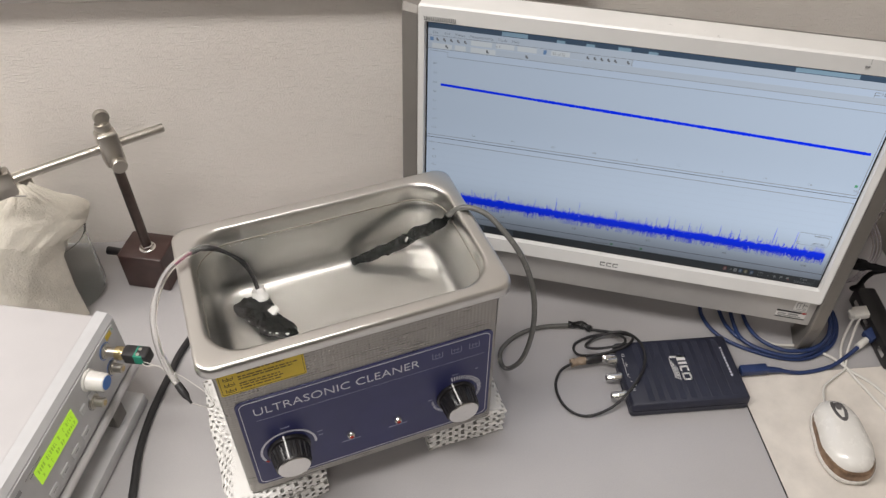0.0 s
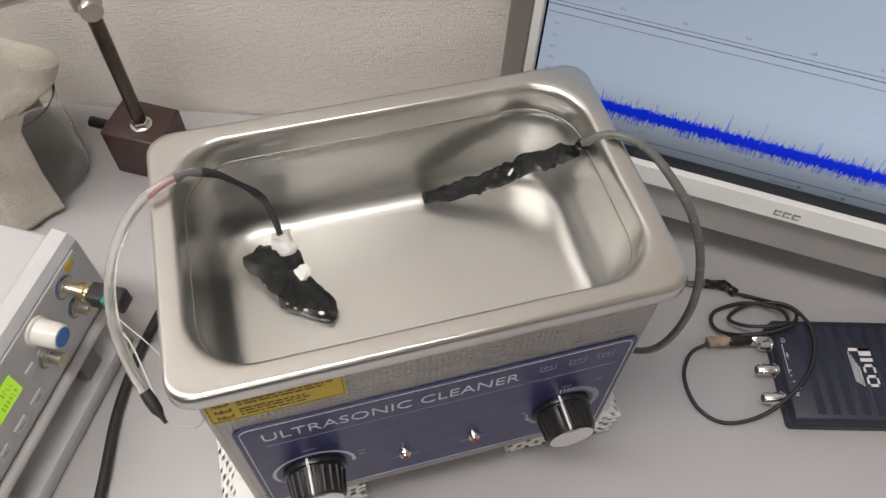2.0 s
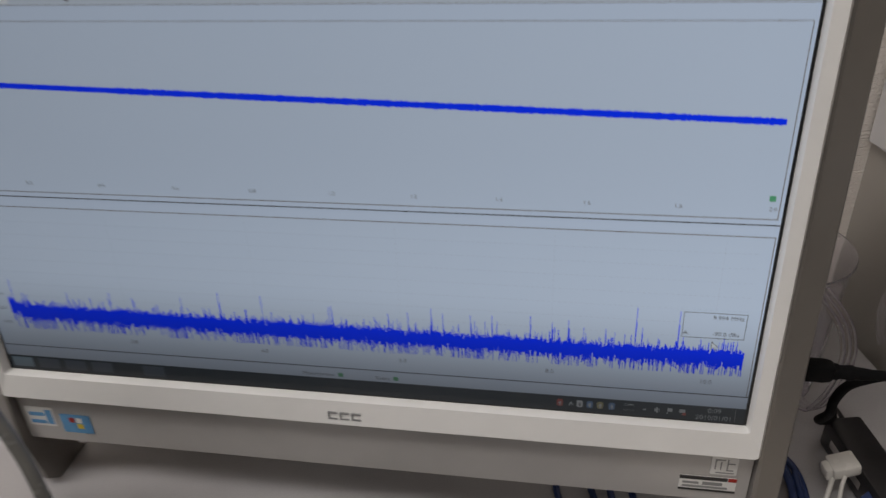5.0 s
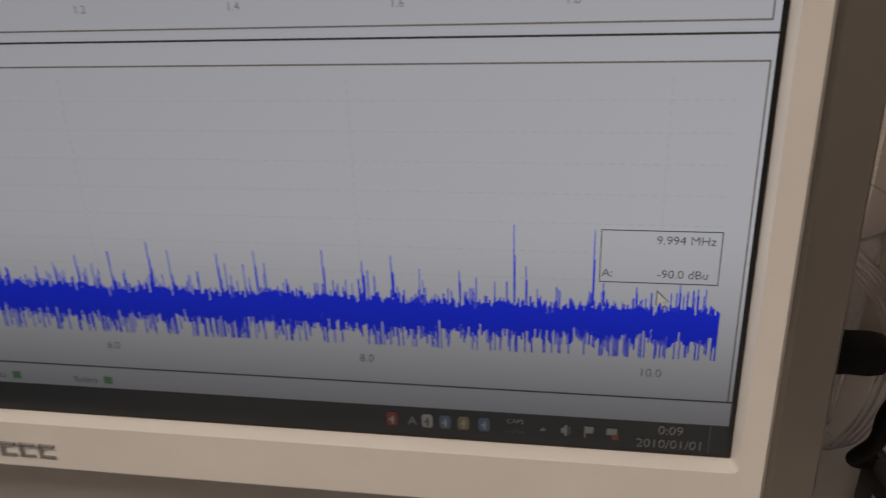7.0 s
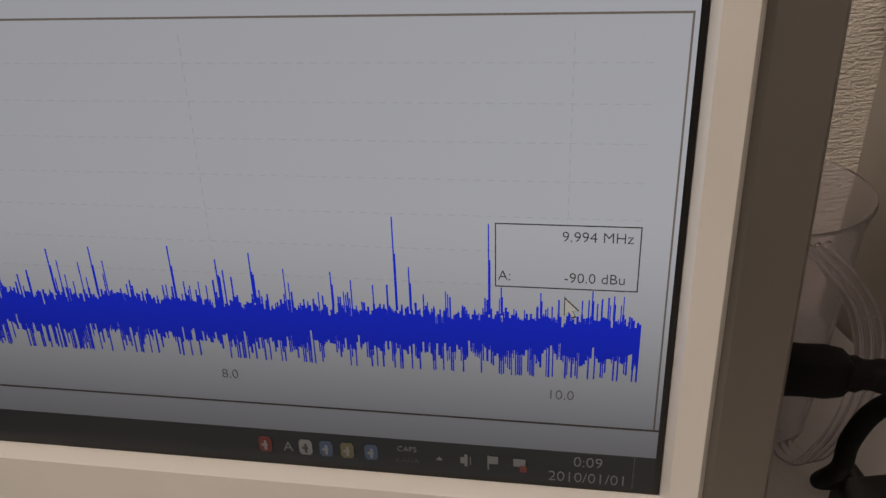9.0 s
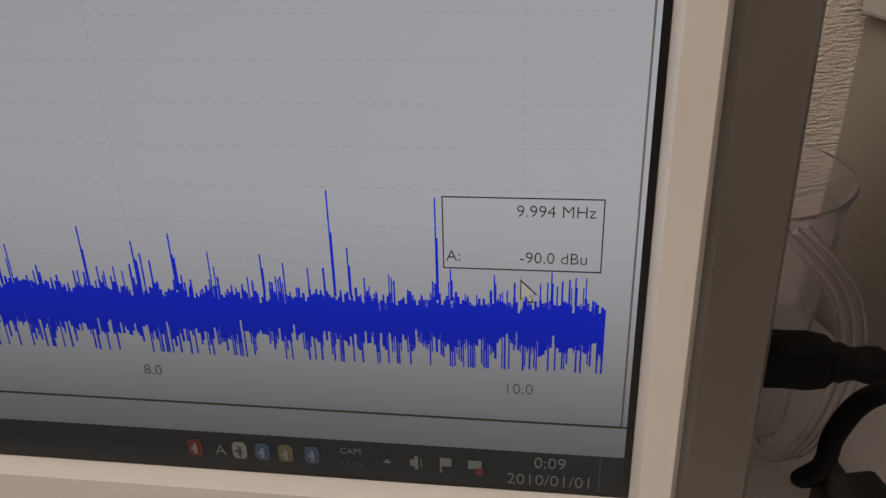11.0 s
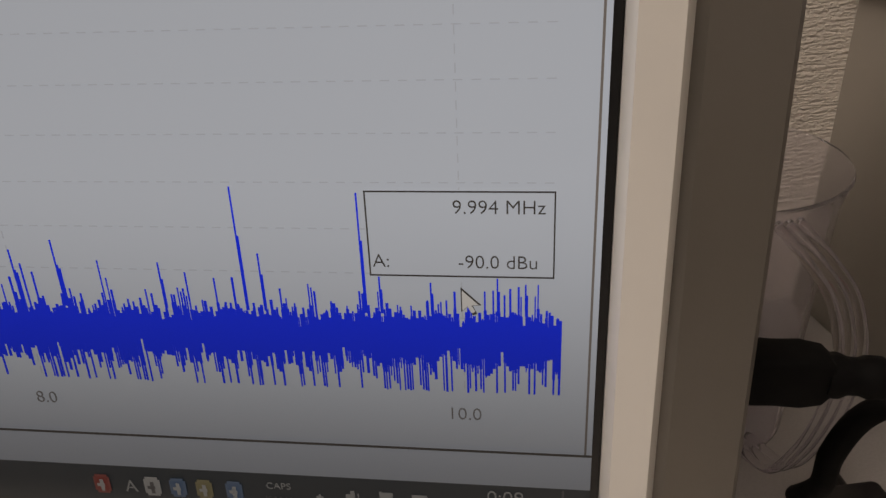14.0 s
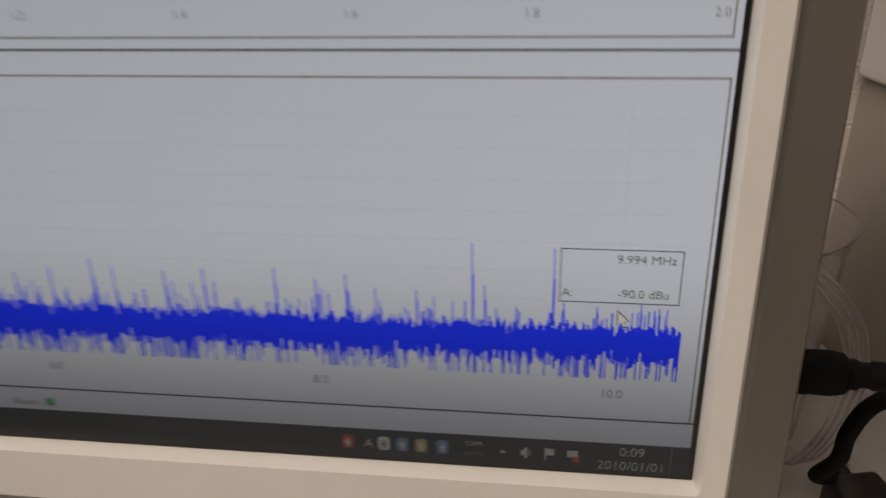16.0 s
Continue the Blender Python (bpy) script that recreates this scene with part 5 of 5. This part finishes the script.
part("upright_rod", rod((RB.x, RB.y, 0.060), (RB.x, RB.y, 0.238), 0.0060, 24), M_ROD, stand, "dark steel upright", smooth=True)
inv = stand.matrix_world.inverted()
bar0, bar1 = inv @ Vector((-0.2950, -0.0260, 0.2150)), inv @ Vector((-0.4350, -0.1830, 0.2150))
off = Vector((0.0075, 0.0075, 0))
part("cross_bar", rod(bar0, bar1, 0.0050, 20), M_NICKEL, stand, "bright steel cross bar", smooth=True)
dirb = (bar1 - bar0).normalized()
ang = math.degrees(math.atan2(dirb.y, dirb.x))
part("clamp", turn(box(-0.011, 0.011, -0.010, 0.010, -0.022, 0.020, 0.0035, 3), Matrix.Translation((RB.x + 0.003, RB.y - 0.004, 0.216)) @ Matrix.Rotation(radians(ang), 4, "Z")), M_NICKEL, stand, "nickel clamp", smooth=True)
part("clamp_top", lathe((RB.x, RB.y, 0.236), (RB.x, RB.y, 0.2440), [(0, 0.0085), (0.5, 0.0088), (0.9, 0.0075), (1, 0.004)], 20), M_NICKEL, stand, smooth=True)
side = Vector((-dirb.y, dirb.x, 0))
side = side if (stand.matrix_world.to_3x3() @ side).y < 0 else -side
ks = Vector((RB.x, RB.y, 0.198)) + side * 0.010
part("thumb_screw", lathe(ks, ks + side * 0.013, [(0, 0.003), (0.25, 0.003), (0.3, 0.0085), (0.9, 0.0088), (1, 0.008)], 24), M_NICKEL, stand, "knurled thumb screw", smooth=True)
ks2 = Vector((RB.x, RB.y, 0.243)) - dirb * 0.002
part("wing_screw", lathe(ks2 - side * 0.004 + Vector((0, 0, 0.006)), ks2 + side * 0.002 + Vector((0, 0, 0.006)), [(0, 0.0085), (0.5, 0.0088), (1, 0.008)], 20), M_NICKEL, stand, smooth=True)
le = bar0.lerp(bar1, 0.83)
part("end_clamp", turn(box(-0.014, 0.014, -0.008, 0.008, -0.016, 0.014, 0.003, 2), Matrix.Translation(le) @ Matrix.Rotation(radians(ang), 4, "Z")), M_NICKEL, stand, "nickel end clamp", smooth=True)
part("end_screw", lathe(le + Vector((0, 0, 0.014)), le + Vector((0, 0, 0.024)), [(0, 0.003), (0.3, 0.003), (0.32, 0.009), (0.9, 0.009), (1, 0.0075)], 20), M_NICKEL, stand, smooth=True)
part("needle", rod(le + side * 0.006 + Vector((0, 0, -0.012)), le + side * 0.010 - dirb * 0.018 + Vector((0, 0, -0.018)), 0.0009, 8), M_CHROME, stand)

# ---- beaker with a towel over it ----
BX, BY = -0.4340, -0.1150
beaker = thing("beaker", pose(BX, BY, 0), "clear glass beaker half covered by a cream towel", "beaker")
bp = [(0.0010, 0.036), (0.002, 0.0400), (0.006, 0.0435), (0.012, 0.0445), (0.088, 0.0445), (0.096, 0.0450), (0.0990, 0.0465), (0.0990, 0.0455), (0.094, 0.0430), (0.088, 0.0427), (0.012, 0.0427), (0.006, 0.0410), (0.0045, 0.038)]
part("glass_wall", lathe((0, 0, 0), (0, 0, 1), bp, 48), M_GLASS, beaker, smooth=True)
part("rim", lathe((0, 0, 0), (0, 0, 1), [(0.0983, 0.0466), (0.0990, 0.0473), (0.1000, 0.0470), (0.1003, 0.0462), (0.0996, 0.0456)], 48, cap=False), M_GLASS, beaker, "thick rolled glass rim", smooth=True)
towel = bmesh.new()
nu, nv = 90, 64
grid_v = []


def along(keys, t):
    """Smooth values between keyed stations of a fall of cloth."""
    for p, q in zip(keys, keys[1:]):
        if t <= q[0]:
            k = (t - p[0]) / (q[0] - p[0])
            return [u + (v - u) * k for u, v in zip(p[1:], q[1:])]
    return list(keys[-1][1:])


# the free hem (angle, radius, height) and the fall of the rest, from the desk up to the peak
HEM = ((0.0, -34, 0.0560, 0.006), (0.25, -35, 0.0510, 0.052), (0.5, -31, 0.0500, 0.100), (0.6, -19, 0.0515, 0.119), (0.7, 6, 0.0520, 0.120), (0.80, 40, 0.0530, 0.113), (0.86, 49, 0.0590, 0.122), (0.91, 49, 0.0480, 0.136), (0.95, 49, 0.0330, 0.148), (1.0, 49, 0.0100, 0.174))
FALL = ((0.0, -150, 0.0850, 0.004), (0.25, -150, 0.0760, 0.052), (0.5, -150, 0.0690, 0.108), (0.62, -150, 0.0620, 0.136), (0.75, -150, 0.0480, 0.160), (0.88, -150, 0.0250, 0.174), (1.0, -150, 0.0030, 0.178))
for i in range(nu):
    row = []
    u = i / (nu - 1)
    for j in range(nv):
        t = j / (nv - 1)
        fold = noise.noise(Vector((i * 0.11, j * 0.05, 4.2))) + 0.5 * noise.noise(Vector((i * 0.30, j * 0.12, 1.3))) + 0.16 * noise.noise(Vector((i * 0.9, j * 0.8, 2.7)))
        (a0, r0, z0), (a1, r1, z1) = along(HEM, t), along(FALL, t)
        w = min(1.0, u / 0.35)
        w = w * w * (3 - 2 * w)
        ang = radians(a0 + (-235 - a0) * u)
        r = r0 + (r1 - r0) * w + 0.0050 * fold * (1.1 - 0.8 * t) * (0.35 + 0.65 * w)
        z = z0 + (z1 - z0) * w + 0.003 * fold * t
        row.append(towel.verts.new((r * math.cos(ang), r * math.sin(ang), max(z, 0.002 + 0.001 * abs(fold)))))
    grid_v.append(row)
for i in range(nu - 1):
    for j in range(nv - 1):
        towel.faces.new((grid_v[i][j], grid_v[i + 1][j], grid_v[i + 1][j + 1], grid_v[i][j + 1]))
tw = solid("towel", towel, M_CREAM, "crumpled cream terry towel draped over the glass beaker", "towel", m=pose(BX, BY, 0))
sol = tw.modifiers.new("thickness", "SOLIDIFY")
sol.thickness, sol.offset = 0.0028, 0.0

# ---- signal generator ----
GEN = pose(-0.2690, -0.2320, 0, 0, 0, 5)
gen = thing("signal_generator", GEN, "white bench signal generator with a lit green display", "generator")
# local x: out of the front; the front runs along -y
part("case", box(-0.200, -0.0145, -0.222, 0.0, 0.042, 0.1310, 0.004, 3), M_CASE, gen, "white metal cover", smooth=True)
bez = [(x, z) for x, z in ((-0.0143, 0.0400), (0.0010, 0.0470), (0.0010, 0.1255), (-0.0030, 0.1320), (-0.0143, 0.1335))]
part("front_frame", loft([[(x, y, z) for x, z in bez] for y in (0.003, -0.225)]), M_FACE, gen, "grey plastic front frame", smooth=False)
face = part("front_panel", box(0.0010, 0.0024, -0.218, -0.004, 0.0560, 0.1245, 0.0008, 1), M_FACE, gen, "grey front panel")
part("lower_lip", tube([(0.0045, 0.002, 0.0505), (0.0050, -0.06, 0.0505), (0.0050, -0.16, 0.0505), (0.0045, -0.224, 0.0505)], 0.0042, 10, 6), M_CASE, gen, "pale lower lip", smooth=True)
part("base_skirt", box(-0.195, 0.0120, -0.236, -0.012, 0.0008, 0.0180, 0.003, 2), M_KEY, gen, "light grey base plate", smooth=True)
for fy in (-0.050, -0.165):
    part("rubber_foot", box(-0.012, 0.0045, fy - 0.010, fy + 0.010, 0.0182, 0.0470, 0.002, 2), M_GREY, gen, "dark grey rubber foot", smooth=True)
    part("rubber_foot", box(-0.180, -0.163, fy - 0.010, fy + 0.010, 0.0182, 0.0418, 0.002, 2), M_GREY, gen, "dark grey rubber foot", smooth=True)
GF = Matrix.Translation((0.0024, 0, 0)) @ Matrix(((0, 0, 1, 0), (1, 0, 0, 0), (0, 1, 0, 0), (0, 0, 0, 1)))  # drawing x -> -(-y), y -> z, out -> x


def gface(rects, mat, name, label="", z0=0.0, z1=0.0005, parent=None):
    return part(name, bars(rects, z0, z1, GF), mat, parent or face, label)


disp = gface([(-0.164, -0.098, 0.0905, 0.1115)], M_LCD, "display", "lit yellow-green display", 0.0, 0.0009)
rg = random.Random(3)
rows_txt = []
for z in (0.1055, 0.0965):
    y = -0.161
    while y < -0.101:
        w = 0.0016
        if rg.random() < 0.78:
            rows_txt += [(y, y + 0.0005, z - 0.0024, z + 0.0024), (y, y + w, z + (0.0018 if rg.random() < 0.5 else -0.0024), z + (0.0024 if rg.random() < 0.5 else -0.0018) + 0.0003)]
        y += 0.0029
part("segments", bars(rows_txt, 0.0009, 0.0011, GF), M_LCDTXT, disp, "dark unreadable characters")
for k in range(6):
    y = -0.205 + k * 0.0205
    key = gface([(y, y + 0.0125, 0.0655, 0.0730)], M_KEY, "key", "", 0.0, 0.0016)
    gface([(y + 0.003, y + 0.0095, 0.0688, 0.0697)], M_LOGO, "print_line", "", 0.0016, 0.0018, key)
for y in (-0.0855, -0.0700):
    key = gface([(y - 0.0045, y + 0.0045, 0.0895, 0.0970)], M_KEY, "key", "", 0.0, 0.0016)
gface([(-0.206, -0.183, 0.1115, 0.1165)], M_LOGO, "maker_mark", "dark maker's mark")
gface([(-0.170, -0.105, 0.1105, 0.1113), (-0.175, -0.150, 0.1150, 0.1158)], M_LOGO, "print_line")
gface([(-0.020, -0.010, 0.1160, 0.1220)], M_YELLOW, "port_sticker", "small yellow sticker")
gface([(-0.007, -0.0055, 0.1185, 0.1200)], M_SCRGREEN, "status_lamp", "small green lamp")


def gpt(y, z, out=0.0):
    return (0.0024 + out, y, z)


kn = part("tuning_knob", lathe(gpt(-0.0640, 0.1110), gpt(-0.0640, 0.1110, 0.0200), [(0, 0.0112), (0.1, 0.0112), (0.15, 0.0098), (0.92, 0.0090), (1, 0.0080)], 32), M_MOUSE, gen, "white knob with a blue cap", smooth=True)
part("cap", lathe(gpt(-0.0640, 0.1110, 0.0198), gpt(-0.0640, 0.1110, 0.0206), [(0, 0.0072), (0.6, 0.0072), (1, 0.0066)], 28), M_KNOBBLUE, kn, "blue cap")
for y, z in ((-0.0280, 0.1100), (-0.0290, 0.0850), (-0.0700, 0.0840)):
    s = part("bayonet_socket", lathe(gpt(y, z), gpt(y, z, 0.0125), [(0, 0.0078), (0.15, 0.0078), (0.16, 0.0060), (0.25, 0.0060), (0.26, 0.0050), (0.95, 0.0049), (1, 0.0042)], 22), M_NICKEL, gen, "nickel bayonet socket", smooth=True)
    part("socket_core", lathe(gpt(y, z, 0.0124), gpt(y, z, 0.0130), [(0, 0.0030), (1, 0.0030)], 12), M_BRASS, s)
    part("ring_print", turn(band([(y + 0.0092 * math.cos(t), z + 0.0092 * math.sin(t)) for t in [2 * math.pi * i / 28 for i in range(28)]], [(y + 0.0086 * math.cos(t), z + 0.0086 * math.sin(t)) for t in [2 * math.pi * i / 28 for i in range(28)]], 0, 0.0004), GF), M_KNOBBLUE if z > 0.1 or y > -0.05 else M_LOGO, s)

adapter = thing("terminal_adapter", GEN, "black bayonet plug with a green screw terminal", "adapter")
part("collar", lathe(gpt(-0.0280, 0.1100, 0.0130), gpt(-0.0280, 0.1102, 0.0215), [(0, 0.0070), (0.6, 0.0072), (0.7, 0.0064), (1, 0.0060)], 24), M_BRASS, adapter, "nickel-brass collar", smooth=True)
part("body", turn(box(0.0, 0.0270, -0.0072, 0.0072, -0.0072, 0.0072, 0.0022, 3), Matrix.Translation(gpt(-0.0280, 0.1102, 0.0215)) @ Matrix.Rotation(radians(-3), 4, "Y")), M_RUBBER, adapter, "black plastic body", smooth=True)
part("terminal_block", turn(box(0.0130, 0.0225, -0.0078, 0.0060, -0.0040, 0.0080, 0.0006, 1), Matrix.Translation(gpt(-0.0280, 0.1102, 0.0215))), M_GREEN, adapter, "green screw terminal")
for dy in (-0.0045, 0.0020):
    part("screw", lathe(gpt(-0.0280 + dy, 0.1180, 0.0390), gpt(-0.0280 + dy, 0.1186, 0.0390), [(0, 0.0019), (1, 0.0019)], 12), M_NICKEL, adapter)

# ---- mains lead on the desk ----
lead_m = thing("mains_lead", Matrix(), "thick black mains lead lying across the desk", "cable")
part("cord", tube([(-0.170, -0.080, 0.0042), (-0.215, -0.105, 0.0042), (-0.245, -0.135, 0.0042), (-0.252, -0.170, 0.0042), (-0.249, -0.210, 0.0042), (-0.244, -0.258, 0.0042), (-0.233, -0.305, 0.0042), (-0.214, -0.353, 0.0042), (-0.190, -0.420, 0.0042), (-0.160, -0.520, 0.0042)], 0.0040, 14, 8), M_RUBBER, lead_m, smooth=True)
